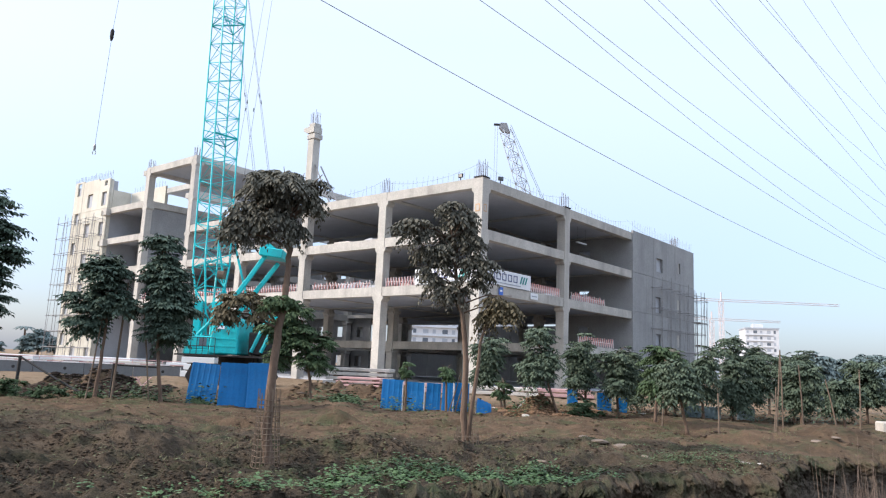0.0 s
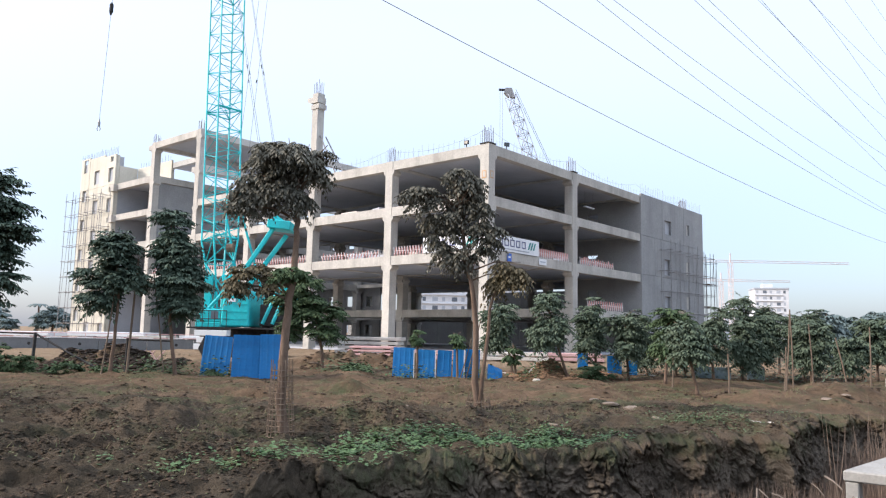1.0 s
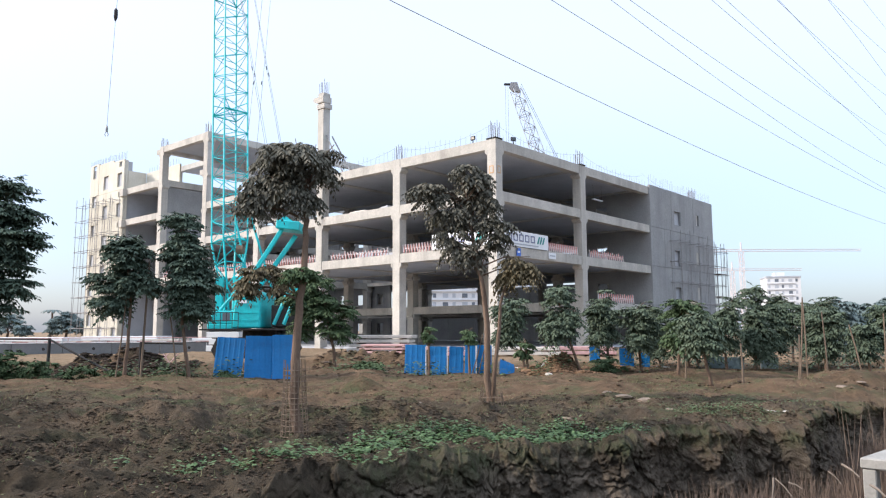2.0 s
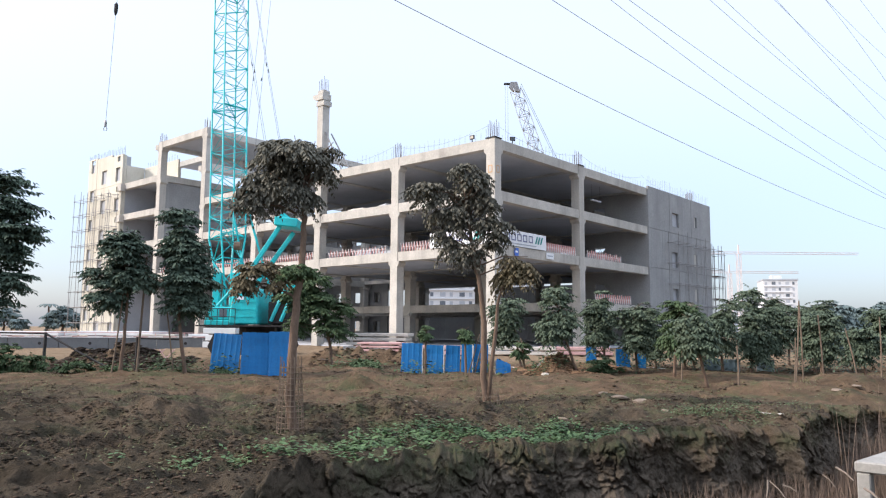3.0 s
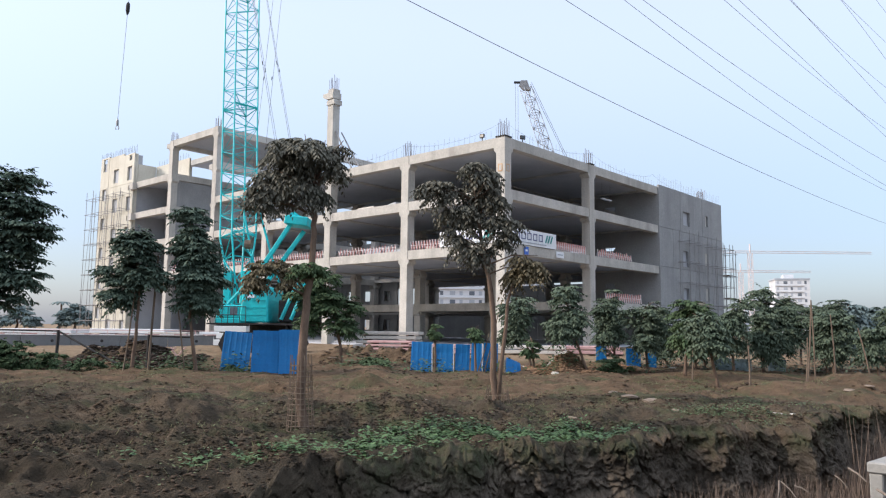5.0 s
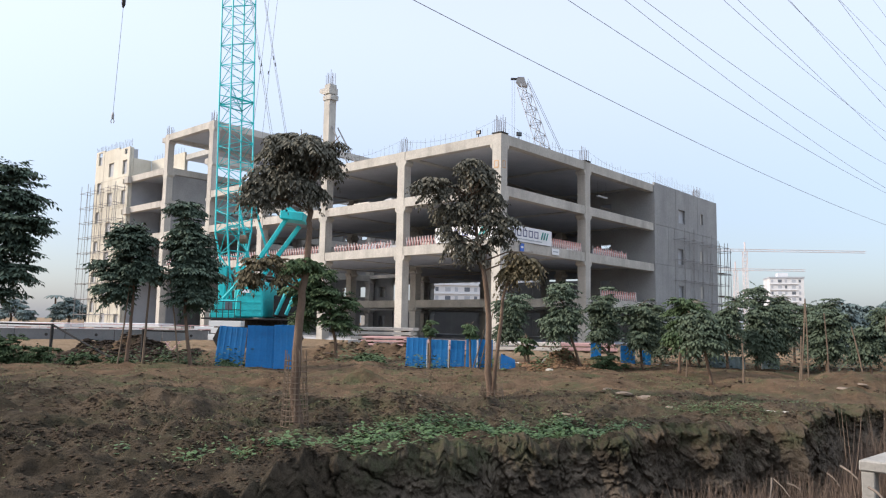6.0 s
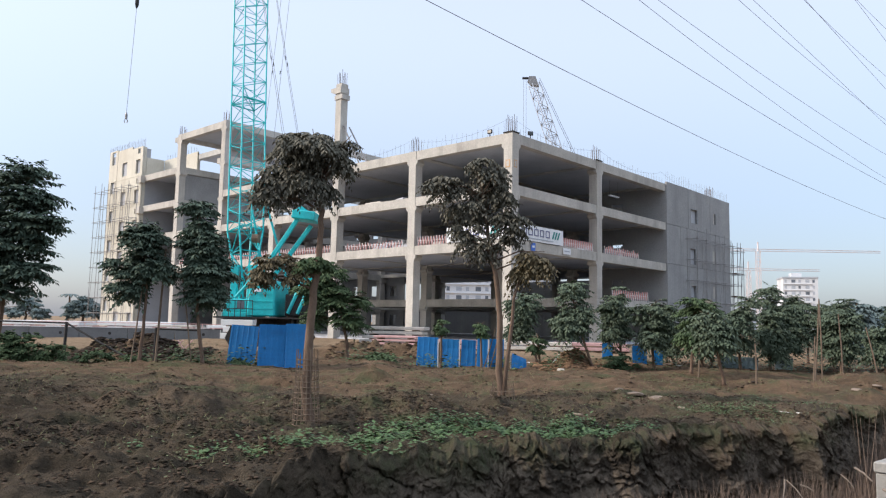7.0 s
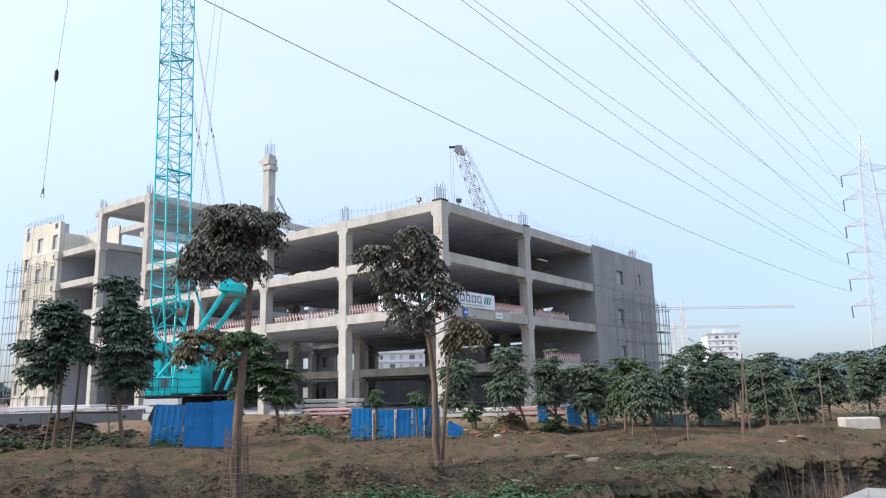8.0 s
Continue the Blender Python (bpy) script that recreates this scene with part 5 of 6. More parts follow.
wall = thing("site_wall", pose(-14.5, 55.5, 0, 0, 0, 16.5), "long low grey concrete wall with striped rail", "wall")
for i in range(14):
    Build().box(-3.2 * (i + 1) + .015, -.12, -.2, -3.2 * i - .015, .12, .82).done("wall_panel", DARKWALL, wall, bevel=.015)
    # no opening is cut: a dark disc stands for the hole's shade
    Build().tube([(-3.2 * i - 1.2, -.125, .42), (-3.2 * i - 1.2, -.1, .42)], .11, 8).done("drain_hole", DARKSTEEL, wall)
Build().box(-20.4, -.16, -.2, -19.7, .16, .86).done("pillar", CLOTH, wall)
for i in range(44):
    Build().box(-i, -.2, .86, -i - .96, .2, .93).done("rail_stripe", PINK if i % 2 else REDWHITE_W, wall)
    if i % 2 == 0:
        Build().tube([(-i - .5, .1, .8), (-i - .5, .1, 1.2)], .02, 4).done("rail_post", PINK, wall)
Build().tube([(0, .1, 1.18), (-44, .1, 1.18)], .02, 4).done("top_rail", PINK, wall)


def stack(x, y, n, w, d, h, turn, mat, label):
    t = thing("slab_stack", pose(x, y, gz(x, y), 0, 0, turn), label, "concrete slabs", "stacked slabs")
    rd = random.Random(int(x * 13))
    for i in range(n):
        o = rd.uniform(-.15, .15)
        for q in (-w * .35, w * .35):
            Build().box(q - .06, -d / 2, i * (h + .08), q + .06, d / 2, i * (h + .08) + .08).done("timber", WOOD, t)
        Build().box(-w / 2 + o, -d / 2, i * (h + .08) + .08, w / 2 + o, d / 2, (i + 1) * (h + .08)).done("slab", mat, t, bevel=.02)
    return t


for x, y, n, w, d, h, m in ((-33.5, 60, 3, 7, 2.4, .32, FARWHITE), (-25.8, 60, 3, 6.5, 2.4, .35, FARWHITE), (-22.0, 58.5, 2, 3.2, 2, .4, CONCRETE), (-17.5, 60, 3, 5.5, 2, .28, FARWHITE),
                            (-3.6, 44, 4, 2.6, 1.6, .12, PINK), (-.6, 45, 2, 4.0, 1.2, .22, PINK), (-4.0, 48, 5, 4, 2, .2, CONCRETE), (4.5, 46, 2, 5.5, 1.2, .2, CLOTH), (8.5, 47, 2, 4.5, 1.2, .2, PINK), (-15.3, 52.5, 3, 2.4, 1.6, .4, FARWHITE)):
    stack(x, y, n, w, d, h, -8, m, "stack of pale precast concrete slabs on timbers")
# loose striped barrier thrown on the heap
lb = thing("folding_barrier", pose(-12.9, 33.0, gz(-12.9, 33.0)), "collapsed pink and white folding barrier on the earth", "barrier")
for i in range(9):
    Build().tube([(i * .22 - 1, 0, 0), (i * .22 - 1 + (.5 if i % 2 else -.4), 0, .55)], .025, 4).done("slat", PINK, lb)

cloth = thing("tarp_scrap", pose(3.55, 28.2, gz(3.55, 28.2), 0, 0, 0), "torn pale tarp sheet leaning on the bank", "tarp")
Build().prism([(0, 0), (.2, .05), (.62, .62), (.48, .68), (.3, .4)], 0, .03).done("sheet", CLOTH, cloth)


# ---- stakes ----
for i, (x, y, h, lx) in enumerate([(1.25, 27.6, 2.3, .55), (1.0, 27.4, 1.6, .45), (12.0, 25.0, 2.85, .22), (11.85, 24.8, 1.6, .1), (12.35, 25.2, 2.8, -.03), (13.0, 25.1, 2.3, -.1), (13.5, 23.9, 1.7, -.35),
                                   (14.6, 24.5, 2.1, .05), (8.0, 19.9, 1.3, 0), (8.1, 24.9, 1.5, .05), (-10.6, 23.9, 2.6, .25), (-8.75, 24.4, 3.5, -.55)]):
    t = thing("wooden_stake", pose(x, y, gz(x, y) - .1), "thin weathered wooden stake stuck in the earth", "stake", "tree stakes")
    Build().tube([(0, 0, 0), (lx * .5 + .02, 0, h * .5), (lx, 0, h)], [.026, .024, .018], 6).done("pole", WOOD, t)

# ---- ditch: concrete culvert, reeds ----
cul = thing("concrete_culvert", pose(5.8, 10.5, -.34, 0, 0, 0), "pale concrete culvert slab on legs in the ditch", "culvert")
A0, A1, A2 = Vector((0, 0, 0)), Vector((1.43, 1.3, 0)), Vector((1.3, -1.1, 0))
ea, eb = A1.normalized(), A2.normalized()


def slab(b, a0, a1, b0, b1, z0, z1):
    p = [ea * a + eb * c + Vector((0, 0, z)) for z in (z0, z1) for a, c in ((a0, b0), (a0, b1), (a1, b1), (a1, b0))]
    return b.add(p, [(3, 2, 1, 0), (4, 5, 6, 7), (0, 1, 5, 4), (1, 2, 6, 5), (2, 3, 7, 6), (3, 0, 4, 7)])


slab(Build(), 0, 3.2, 0, 3.0, 0, .15).done("top_slab", CULVERT, cul, bevel=.02)
for a, c in ((0.02, .02), (3.0, .02), (.02, 2.8), (3.0, 2.8)):
    slab(Build(), a, a + .17, c, c + .17, -1.9, -.004).done("leg", CULVERT, cul, bevel=.015)
slab(Build(), 3.02, 3.15, .25, 2.7, -1.9, -.004).done("rear_wall", CONCRETE, cul)
blk = thing("concrete_block", pose(15.2, 23.5, gz(15.2, 23.5), 0, 0, -12), "low pale concrete block on the bank", "concrete block")
Build().box(-.55, -.3, -.05, .55, .3, .36).done("block", STONE, blk, bevel=.04)


def scatter_blades(name, mat, pts, h, w, seed, label, lean=.25):
    """Thin upright blades, each a crossed pair of tapered strips, as one patch."""
    r = np.random.default_rng(seed)
    n = len(pts)
    hh = h * r.uniform(.45, 1.15, n)
    a = r.uniform(0, 2 * np.pi, n)
    dx = np.stack([np.cos(a), np.sin(a), np.zeros(n)], 1) * w
    tip = np.stack([r.normal(size=n) * lean, r.normal(size=n) * lean, np.ones(n)], 1) * hh[:, None]
    mid = tip * .5 + np.stack([r.normal(size=n), r.normal(size=n), np.zeros(n)], 1) * .03
    v = np.stack([pts - dx, pts + dx, pts + mid + dx * .8, pts + mid - dx * .8, pts + tip + dx * .3, pts + tip - dx * .3], 1).reshape(-1, 3)
    k = np.arange(n)[:, None] * 6
    f = np.concatenate([k + [0, 1, 2, 3], k + [3, 2, 4, 5]])
    return tagged(mesh_np(name, v, f, mat), label, "grass", kind="stuff")


def on_ground(x, y, lift=0.0):
    return np.stack([x, y, ground_z(x, y) + lift], 1)


r = np.random.default_rng(77)
n = 13500
rx_ = r.uniform(1.2, 13.5, n)
ry_ = np.interp(rx_, EDGE_X, EDGE_Y) - r.uniform(.75, 3.6, n)
keep = (ry_ > 5) & (rx_ > 5.2)
scatter_blades("dry_reeds", DRYGRASS, on_ground(rx_[keep], ry_[keep], -.02), .72, .005, 1, "dense dry brown reeds standing in the ditch", .16)
keep = (ry_ > 5) & (rx_ <= 5.2) & (rx_ > 1.9) & (ry_ < np.interp(rx_, EDGE_X, EDGE_Y) - .85)
scatter_blades("dry_grass", DRYGRASS, on_ground(rx_[keep], ry_[keep], -.02), .62, .005, 3, "dry brown grass on the floor of the ditch", .2)
n = 90
rx_ = r.uniform(5.5, 11.5, n)
ry_ = np.interp(rx_, EDGE_X, EDGE_Y) - r.uniform(.8, 3.0, n)
scatter_blades("tall_reeds", DRYGRASS, on_ground(rx_, ry_, -.02), 1.7, .007, 2, "tall dry reed stalks rising out of the ditch", .06)

# weeds: low leafy plants
def weeds(name, centres, per, leaf, mat, seed, label, height=.12):
    r = np.random.default_rng(seed)
    c = np.repeat(np.asarray(centres, float), per, axis=0)
    k = len(c)
    p = c[:, :2] + r.normal(size=(k, 2)) * c[:, 2:3]
    lift = np.abs(r.normal(size=k)) * height
    o = on_ground(p[:, 0], p[:, 1]) + np.stack([np.zeros(k), np.zeros(k), lift], 1)
    a = r.uniform(0, 6.283, k)
    w = np.stack([np.cos(a), np.sin(a), r.uniform(-.25, .55, k)], 1)
    w /= np.linalg.norm(w, axis=1)[:, None]
    s = np.cross(w, [0, 0, 1.0])
    s /= np.linalg.norm(s, axis=1)[:, None]
    l = leaf * r.uniform(.5, 1.3, k)[:, None]
    v = np.stack([o, o + w * l * .5 + s * l * .36, o + w * l, o + w * l * .5 - s * l * .36], 1).reshape(-1, 3)
    q = np.arange(k * 4).reshape(-1, 4)
    return tagged(mesh_np(name, v, np.concatenate([q[:, [0, 1, 2]], q[:, [0, 2, 3]]]), mat), label, "weeds", kind="stuff")


cs = []
for (x0, y0), (x1, y1), sp, cnt in (((-1.3, 10.2), (-.5, 10.8), .25, 46), ((-.5, 11.4), (1.0, 12.1), .3, 110), ((1.0, 12.0), (2.7, 12.5), .32, 120), ((-2.7, 9.0), (-2.1, 9.2), .14, 16), ((-1.9, 9.4), (-1.3, 9.6), .16, 14),
                                    ((-.2, 8.9), (.4, 8.3), .2, 16), ((-1.0, 9.4), (-.2, 9.6), .25, 12)):
    for k in range(cnt):
        t = r.random()
        cs.append((x0 + (x1 - x0) * t + r.normal() * .35, y0 + (y1 - y0) * t + r.normal() * sp, .05 + .07 * r.random()))
weeds("weed_patch", cs, 24, .072, WEED, 5, "low bright green leafy weeds on the earth", .05)
cs = [(x + r.normal() * .7, y + r.normal() * .5, .25) for x, y, m in ((-15.5, 26, 22), (-17.5, 27, 16), (-13.8, 25.2, 10), (-10.2, 24.5, 8), (-8.2, 25.4, 9), (-1, 27.2, 3), (.6, 27.3, 4), (-3.4, 28.6, 7), (3.2, 26.5, 5), (6.4, 27.6, 6)) for k in range(m)]
weeds("bush_weeds", cs, 60, .15, LEAFG, 6, "green bushes and weeds along the fence and sheets", .26)
cs = [(x, 30.8 + r.normal() * 1.0, .4) for x in r.uniform(7.5, 27, 60)]
weeds("hedge_growth", cs, 90, .15, LEAF, 9, "dark low growth under the row of trees", .5)
cs = [(x, y, .10) for x, y in zip(r.uniform(-12, 11, 2600), r.uniform(7.5, 24, 2600)) if y > np.interp(x, EDGE_X, EDGE_Y) + .1 and vnoise(np.array([x * .8]), np.array([y * .8]))[0] > .42]
weeds("scattered_weeds", cs, 5, .045, material("dull_weed", (.075, .095, .045), (.15, .16, .08), .8, 2, 12, 0, island=.4, spec=.2), 15, "small dull weeds scattered over the earth", .02)
cs = [(5.3 + r.normal() * .75, 14.4 + r.normal() * .7, .09) for k in range(150)] + [(7.6 + r.normal() * .6, 16.6 + r.normal() * .5, .09) for k in range(50)]
weeds("weed_patch", cs, 14, .045, material("dusty_weed", (.07, .115, .05), (.14, .19, .09), .8, 2, 12, 0, island=.4, spec=.2), 25, "thin dusty green weeds on the earth", .03)
n = 16000
gx_, gy_ = r.uniform(-13, 14, n), r.uniform(7.5, 26, n)
mask = (fbm(gx_ * .55 + 4, gy_ * .55, 4) > .0) & (gy_ > np.interp(gx_, EDGE_X, EDGE_Y) + .05)
scatter_blades("sparse_grass", material("dull_grass", (.09, .10, .04), (.17, .15, .08), .9, 2, 12, 0, island=.4), on_ground(gx_[mask], gy_[mask], -.01), .09, .006, 8, "sparse dull grass on the bare earth", .5)


def clods(name, count, area, size, seed, label, mat):
    """Small crumbly lumps lying on the ground, as one patch."""
    r = np.random.default_rng(seed)
    x, y = r.uniform(area[0], area[1], count), r.uniform(area[2], area[3], count)
    ok = y > np.interp(x, EDGE_X, EDGE_Y) - .1
    x, y = x[ok], y[ok]
    dens = fbm(x * .7, y * .7, 3) + .35 > r.random(len(x)) * .7
    x, y = x[dens], y[dens]
    k = len(x)
    s = np.minimum(size * np.exp(r.normal(size=k) * .55), size * 2)
    base = np.array([(1, 0, 0), (-1, 0, 0), (0, 1, 0), (0, -1, 0), (0, 0, .75), (0, 0, -.6), (.6, .6, .45), (-.6, .55, .45), (-.55, -.6, .45), (.6, -.6, .4)]) * (1, 1, .62)
    tri = np.array([(4, 6, 7), (4, 7, 8), (4, 8, 9), (4, 9, 6), (0, 2, 6), (2, 7, 6), (2, 1, 7), (1, 8, 7), (1, 3, 8), (3, 9, 8), (3, 0, 9), (0, 6, 9), (5, 2, 0), (5, 1, 2), (5, 3, 1), (5, 0, 3)])
    v = base[None] * (1 + r.normal(size=(k, 10, 3)) * .22) * s[:, None, None]
    a = r.uniform(0, 6.283, k)
    c, sn = np.cos(a)[:, None], np.sin(a)[:, None]
    v = np.stack([v[..., 0] * c - v[..., 1] * sn, v[..., 0] * sn + v[..., 1] * c, v[..., 2] * .8], -1) + on_ground(x, y)[:, None]
    f = (np.arange(k)[:, None, None] * 10 + tri[None]).reshape(-1, 3)
    return tagged(mesh_np(name, v.reshape(-1, 3), f, mat), label, "soil clods", kind="stuff")


clods("soil_clods", 52000, (-10, 10, 6.5, 17), .017, 3, "brown crumbly soil clods lying on the earth", SOIL_CLOD)
clods("soil_crumbs", 30000, (-6.5, 7, 8, 14.5), .02, 33, "broken crumbs of damp brown earth", SOIL)
clods("soil_lumps", 9000, (-16, 14, 14, 34), .032, 4, "lumps of brown earth on the bank", SOIL_CLOD)
clods("heap_lumps", 9000, (-15.5, -9.6, 28.0, 31.2), .065, 6, "dark broken lumps of the dug earth heap", DARKCLOD)
clods("orange_lumps", 4200, (3.0, 7.2, 28.4, 30.8), .05, 8, "orange brown broken lumps of the dug earth heap", HEAPSOIL)
clods("orange_lumps", 5000, (3.0, 5.8, 26.2, 28.4), .04, 18, "orange brown broken lumps of a small earth heap", HEAPSOIL)
clods("heap_lumps", 1600, (-6, 1, 32, 36), .06, 7, "brown broken lumps of the dug earth heap", SOIL_CLOD)


DULLSTONE = material("earthy_stone", (.15, .115, .085), (.26, .20, .15), .95, 4, 30, .5)


def bank_lumps(count, seed):
    """Crumbled lumps of clay fallen to the foot of the ditch's face."""
    r = np.random.default_rng(seed)
    x = r.uniform(-4, 13, count)
    y = edge_y(x) - .25 - np.abs(r.normal(size=count)) * .35
    ok = y > 5
    x, y = x[ok], y[ok]
    k = len(x)
    v = r.normal(size=(k, 8, 3))
    v /= np.linalg.norm(v, axis=2)[..., None]
    base = np.array([(-1, -1, -1), (1, -1, -1), (1, 1, -1), (-1, 1, -1), (-1, -1, 1), (1, -1, 1), (1, 1, 1), (-1, 1, 1)]) * .6
    s = np.minimum(.03 * np.exp(r.normal(size=k) * .7), .11)
    v = (base[None] + v * .35) * s[:, None, None] * np.array([1.2, 1, .8]) + on_ground(x, y)[:, None]
    q = np.array([(3, 2, 1, 0), (4, 5, 6, 7), (0, 1, 5, 4), (1, 2, 6, 5), (2, 3, 7, 6), (3, 0, 4, 7)])
    return tagged(mesh_np("clay_lumps", v.reshape(-1, 3), (np.arange(k)[:, None, None] * 8 + q[None]).reshape(-1, 4), SOIL), "grey crumbled clay lumps at the foot of the bank", "soil clods", kind="stuff")


bank_lumps(5000, 12)


def stone(x, y, s, seed, mat, label):
    rd = random.Random(seed)
    bm = bmesh.new()
    bmesh.ops.create_icosphere(bm, subdivisions=2, radius=1)
    for v in bm.verts:
        v.co = Vector((v.co.x * s * 1.5, v.co.y * s, v.co.z * s * .38)) * (1 + .28 * noise.noise(v.co * 1.7 + Vector((seed, 0, 0))))
    me = bpy.data.meshes.new("stone")
    bm.to_mesh(me)
    bm.free()
    me.materials.append(mat)
    ob = new("stone", me)
    ob.matrix_world = pose(x, y, gz(x, y) + s * .1, 0, 0, rd.uniform(0, 180))
    tagged(ob, label, "stone", "loose stones")


for i, (x, y, s) in enumerate([(6.24, 14.3, .085), (6.5, 14.2, .05), (3.9, 16.2, .13), (4.3, 15.9, .16), (3.6, 16.4, .09), (4.5, 14.9, .08), (2.3, 14.0, .08), (-1.0, 15.8, .08), (-.55, 15.9, .06), (9.9, 18.5, .14), (10.6, 18.9, .10),
                               (12.2, 21.0, .18), (3.7, 26.2, .14), (3.3, 26.0, .1), (-14.0, 20.0, .14), (-5.5, 21.5, .07), (-7.4, 22.3, .06), (8.8, 22, .09), (1.7, 25.5, .07), (-4.7, 18.5, .05)]):
    stone(x, y, s, i, STONE if i in (0, 1, 12, 13) else DULLSTONE if i < 12 else SOIL_CLOD, "pale broken stone lying on the earth")

# dry twigs and straw lying about
n = 130
tx_, ty_ = r.uniform(-9, 8, n), r.uniform(8, 22, n)
ok = ty_ > np.interp(tx_, EDGE_X, EDGE_Y) + .1
tx_, ty_ = tx_[ok], ty_[ok]
tw = Build()
for q in range(len(tx_)):
    a, l = r.uniform(0, 6.283), r.uniform(.08, .38)
    p = [(tx_[q] + math.cos(a) * l * k, ty_[q] + math.sin(a) * l * k + .02 * k * (1 - k)) for k in (0, .5, 1)]
    tw.tube([(px, py_, gz(px, py_) + .012 + .02 * (k == 1)) for k, (px, py_) in enumerate(p)], .0022, 3)
twigs = tagged(tw.done("dry_twigs", WOOD), "pale dry twigs and straw lying on the earth", "twigs", kind="stuff")

# pale sticks thrown into the ditch
for p, q, r_ in (((4.83, 11.0, -0.57), (4.88, 10.6, -0.74), 0.014),
                 ((5.2, 11.4, -0.71), (5.36, 11.3, -0.78), 0.022),
                 ((6.29, 11.9, -0.53), (6.4, 11.6, -0.68), 0.030),
                 ((6.07, 11.9, -0.64), (6.11, 11.6, -0.78), 0.014),
                 ((4.89, 11.2, -0.6), (4.77, 11.0, -0.86), 0.022),
                 ((5.65, 10.0, -0.46), (5.61, 9.6, -0.53), 0.030)):
    sk = thing("stick", Matrix.Translation(p), "pale bare stick thrown into the reeds", "stick", "loose sticks")
    d = Vector(q) - Vector(p)
    Build().tube([(0, 0, 0), d * .5 + Vector((.01, 0, .015)), d], [r_ * .6, r_ * .55, r_ * .4], 6).done("shaft", DRYSTICK, sk)

# planks and scrap beside the sheets
for x, y, l, turn, m in ((-4.0, 33.2, 1.8, 12, WOOD), (2.9, 31.0, 1.5, -30, WOOD), (3.3, 30.6, 1.2, 50, CLOTH), (-5.2, 33.8, 1.4, 70, WOOD), (9.3, 31.2, 1.3, 15, CLOTH)):
    pl = thing("plank", pose(x, y, gz(x, y) + .03, 4, 3, turn), "rough pale plank lying on the site ground", "plank", "loose planks")
    Build().box(-l / 2, -.09, -.02, l / 2, .09, .02).done("board", m, pl, bevel=.006)

# ---- power line ----
PHI = radians(44)
WD = Vector((-math.sin(PHI), -math.cos(PHI), 0))      # the way the wires run
WP = Vector((math.cos(PHI), -math.sin(PHI), 0))       # across the line
# height and length of each arm, then the slope and sag of the cable on its two sides
ARMS = [(38.81, 4.07, (.176, -.00088), (-.149, .000907)), (34.23, 4.22, (.0753, .000064), (-.1733, .001157)), (29.28, 4.41, (.0807, -.000119), (-.1606, .001055)),
        (24.51, 4.68, (-.0166, .000528), (-.1207, .000739)), (19.69, 4.87, (-.031, .000337), (-.0806, .000545)), (14.92, 5.06, None, None)]
py = thing("electricity_pylon", pose(85.8, 121.2, 0), "tall grey lattice pylon with six pairs of arms", "pylon")


def half(z):
    return 2.95 - 2.12 * (z / 40) ** .8 if z < 40 else .83 * (46.5 - z) / 6.5 + .03


zs = [0, 5, 9.6, 12.4, 14.92, 17.3, 19.69, 22.1, 24.51, 26.9, 29.28, 31.7, 34.23, 36.5, 38.81, 40.3, 43, 46.4]
corner = lambda z, j: WP * half(z) * (1, 1, -1, -1)[j] + WD * half(z) * (1, -1, -1, 1)[j] + Vector((0, 0, z))
for j in range(4):
    Build().tube([corner(z, j) for z in zs], .085, 4).done("leg", PYLON, py)
for i in range(len(zs) - 1):
    b = Split()
    for j in range(4):
        q = (j + 1) % 4
        b.tube([corner(zs[i], j), corner(zs[i + 1], q)], .032, 4).tube([corner(zs[i], q), corner(zs[i + 1], j)], .032, 4).tube([corner(zs[i + 1], j), corner(zs[i + 1], q)], .032, 4)
    b.done("brace", PYLON, py)


def hang_cable(start, slope, sag, label, r=.021):
    """A cable from the pylon along the line; past the roadside it runs on straight."""
    w = thing("power_cable", Matrix.Translation(start), label, "cable", "overhead cables")
    drop = lambda q: slope * q + sag * q * q if q < 140 else slope * 140 + sag * 19600 + (slope + 280 * sag) * (q - 140)
    Build().tube([WD * q + Vector((0, 0, drop(q))) for q in range(0, 301, 5)], r, 4).done("conductor", WIRE, w)


for z, reach, left, right in ARMS:
    for s, cable, thick in ((-1, left, .025), (1, right, .017)):
        b = Build()
        end = WP * s * reach + Vector((0, 0, z))
        for k in (1, -1):
            root, up = WP * s * half(z) + WD * half(z) * k + Vector((0, 0, z)), WP * s * half(z + 1.1) + WD * half(z + 1.1) * k + Vector((0, 0, z + 1.1))
            b.tube([root, end], .06, 4).tube([up, end], .05, 4)
            for q in (.3, .6):
                b.tube([root.lerp(end, q), up.lerp(end, q)], .03, 4).tube([root.lerp(end, q), up.lerp(end, max(0, q - .3))], .03, 4)
        arm = b.done("cross_arm", PYLON, py)
        Build().tube([end - Vector((0, 0, q * .14)) for q in range(16)], [.05 if q % 2 else .15 for q in range(16)], 6).done("insulator", INSUL, arm)
        if cable:
            hang_cable(Vector(py.location) + end - Vector((0, 0, 2.2)), *cable, "thin dark overhead power cable hanging from the pylon", thick)
hang_cable(Vector(py.location) + Vector((0, 0, 46.5)), -.0546, .001283, "thin earth wire strung from the pylon top", .018)
hang_cable(Vector(py.location) + Vector((0, 0, 41.3)), -0.0450, 0.001000, "thin earth wire strung from the pylon body", .018)


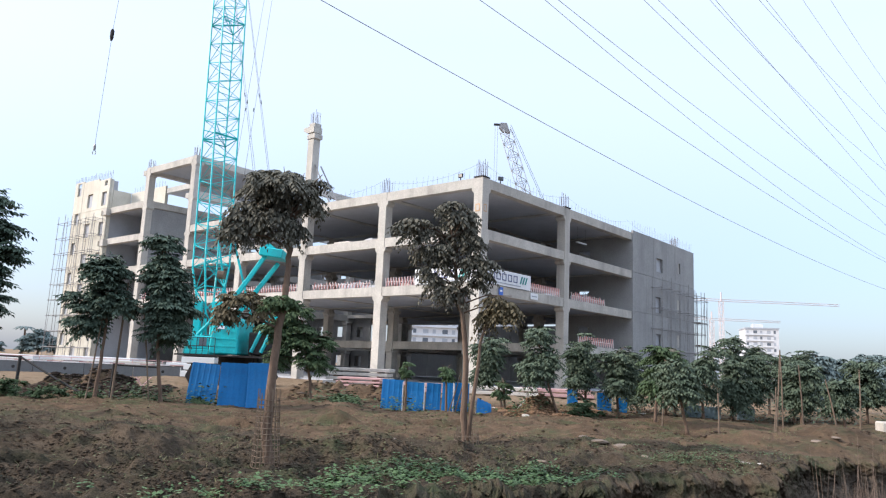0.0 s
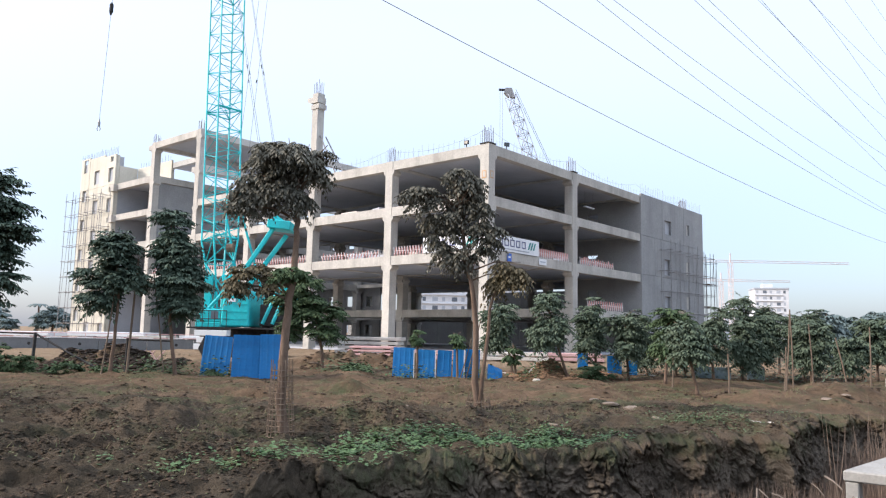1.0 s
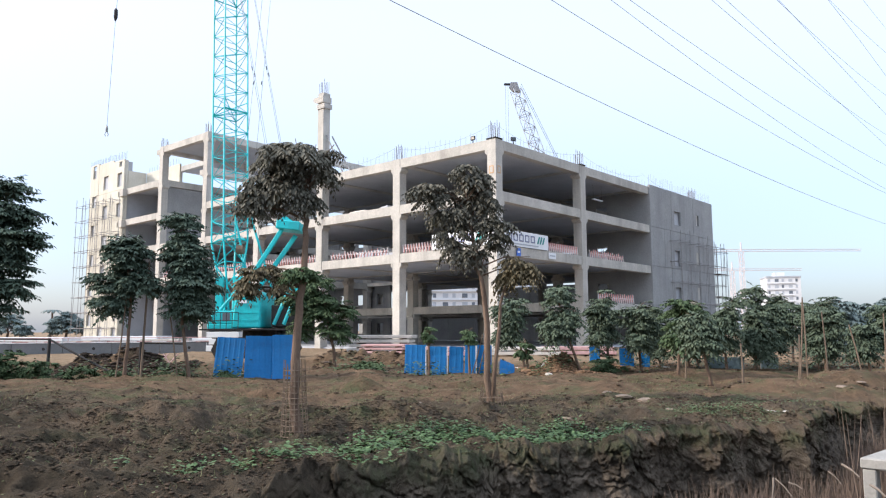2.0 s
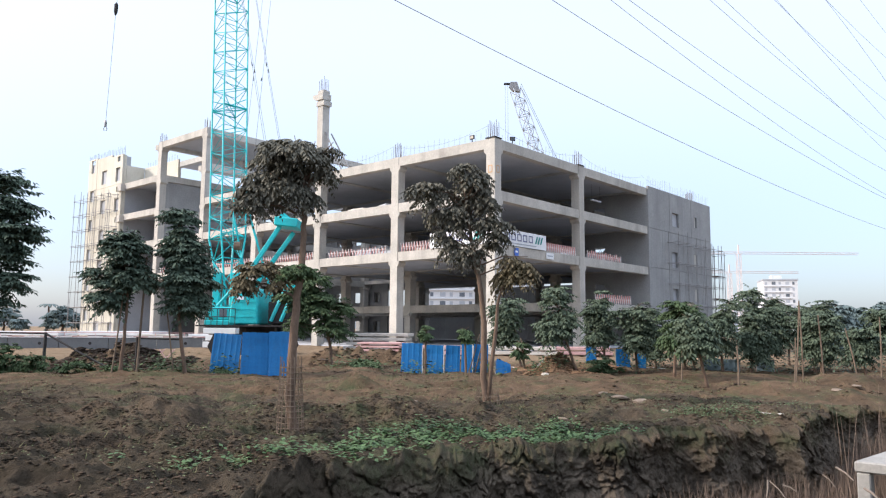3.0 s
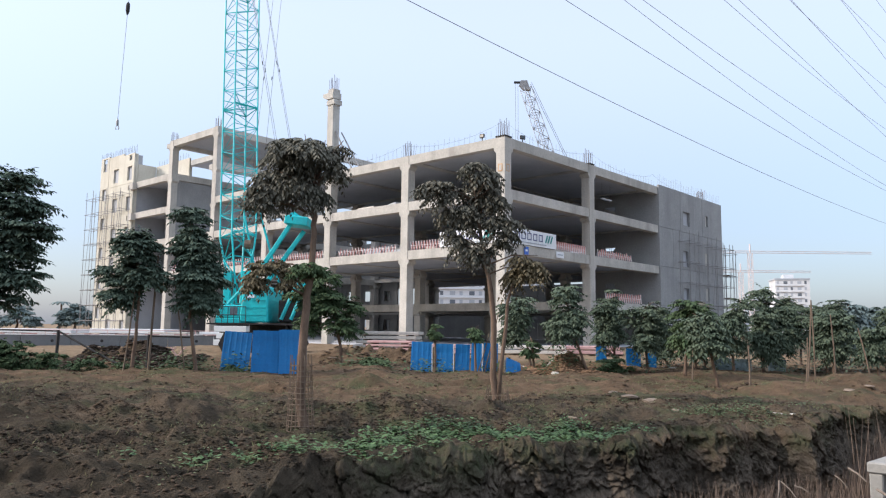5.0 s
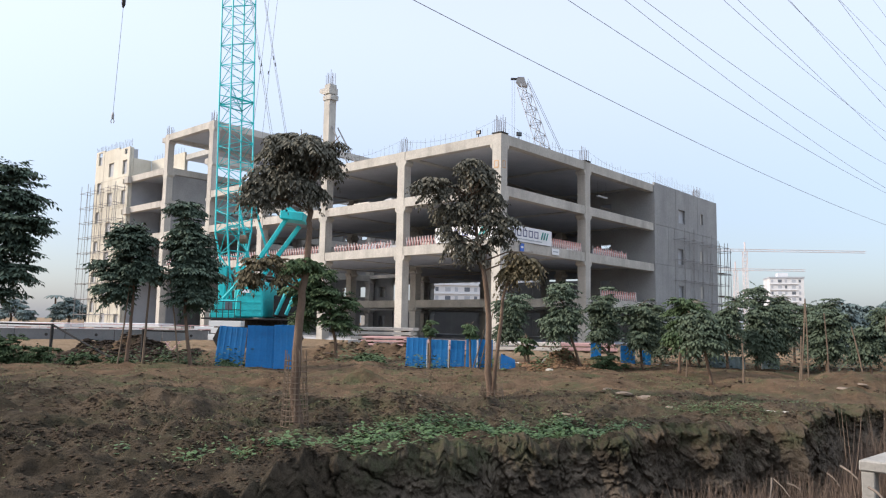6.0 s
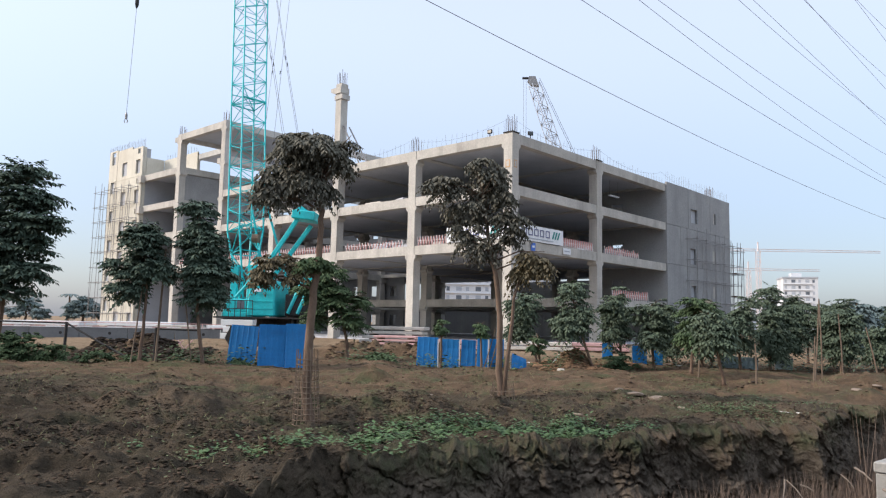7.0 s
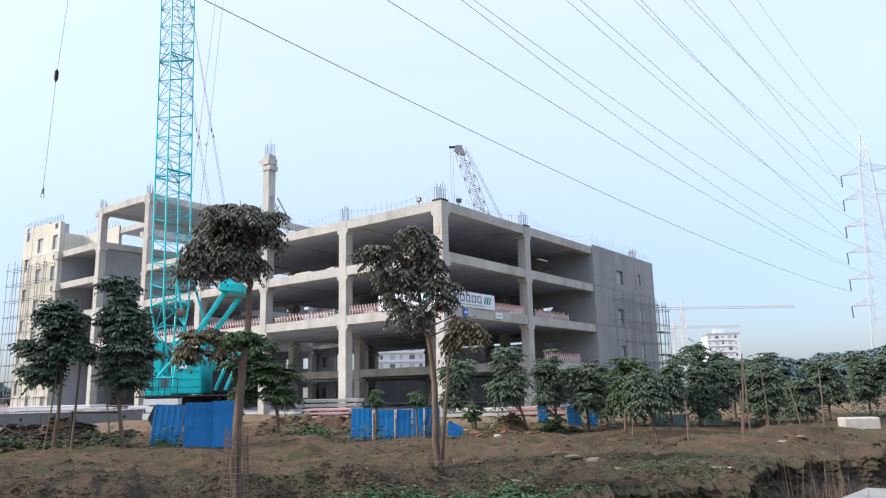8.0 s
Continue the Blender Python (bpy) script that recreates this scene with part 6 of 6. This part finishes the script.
# ---- distance ----
def block(name, x, y, w, d, h, turn, floors, cols, label, z0=-.5):
    t = thing(name, pose(x, y, 0, 0, 0, turn), label, "building", "far buildings")
    Build().box(-w / 2, -d / 2, z0, w / 2, d / 2, h).done("wall", FARWHITE, t)
    Build().box(-w / 2 - .3, -d / 2 - .3, h, w / 2 + .3, d / 2 + .3, h + .8).done("roof", FARGREY, t)
    Build().box(-w * .2, -d * .2, h + .8, w * .1, d * .2, h + 3.2).done("roof_room", FARWHITE, t)
    fh = h / floors
    ww = w / cols
    for i in range(floors):
        for j in range(cols):
            x0 = -w / 2 + (j + .22) * ww
            wide = .56 if j % 2 else .32
            # most windows are paled to grey, haze put into their colour
            Build().box(x0, -d / 2 - .06, (i + .3) * fh, x0 + ww * wide, -d / 2 + .1, (i + .78) * fh).done("window", FARGREY if (i + j) % 3 else GLASSDARK, t)
        Build().box(-w / 2 - .05, -d / 2 - .5, i * fh, w / 2 - ww * .9, -d / 2, i * fh + .25).done("balcony_slab", FARWHITE, t)
        for k in range(3):
            Build().box(w / 2 - .1, -d / 2 + (k + .25) * d / 3, (i + .3) * fh, w / 2 + .06, -d / 2 + (k + .6) * d / 3, (i + .75) * fh).done("window", FARGREY, t)


block("apartment_tower", 184, 400, 17, 18, 29, -14, 9, 5, "pale apartment tower in the haze")
block("apartment_block", 10, 262, 44, 14, 27, 6, 9, 13, "white apartment block seen through the open frame")
block("apartment_block", -62, 270, 30, 14, 22, 4, 7, 10, "white apartment block seen through the open frame")


def tower_crane(x, y, h, jib_a, jib_b, label):
    t = thing("tower_crane", pose(x, y, 0), label, "crane", "far tower cranes")
    bc, bb = Build(), Build()
    lattice(bc, bb, (0, 0, -.5), (0, 0, h), 2.0, 2.0, 16, 0, .15, .08)
    bc.done("mast", HAZERED, t), bb.done("mast_bracing", HAZERED, t)
    bc, bb = Build(), Build()
    lattice(bc, bb, (jib_a, 0, h + .6), (jib_b, 0, h + .6), 1.2, 1.0, 24, 90, .10, .05)
    bc.done("jib", HAZERED, t), bb.done("jib_bracing", HAZERED, t)
    Build().tube([(0, 0, h), (0, 0, h + 5)], .4, 5).done("tower_head", HAZERED, t)


tower_crane(163.5, 400, 44, -28, 66, "red tower crane far off, its colour paled for haze")
tower_crane(166, 420, 35, -20, 40, "red tower crane far off, its colour paled for haze")
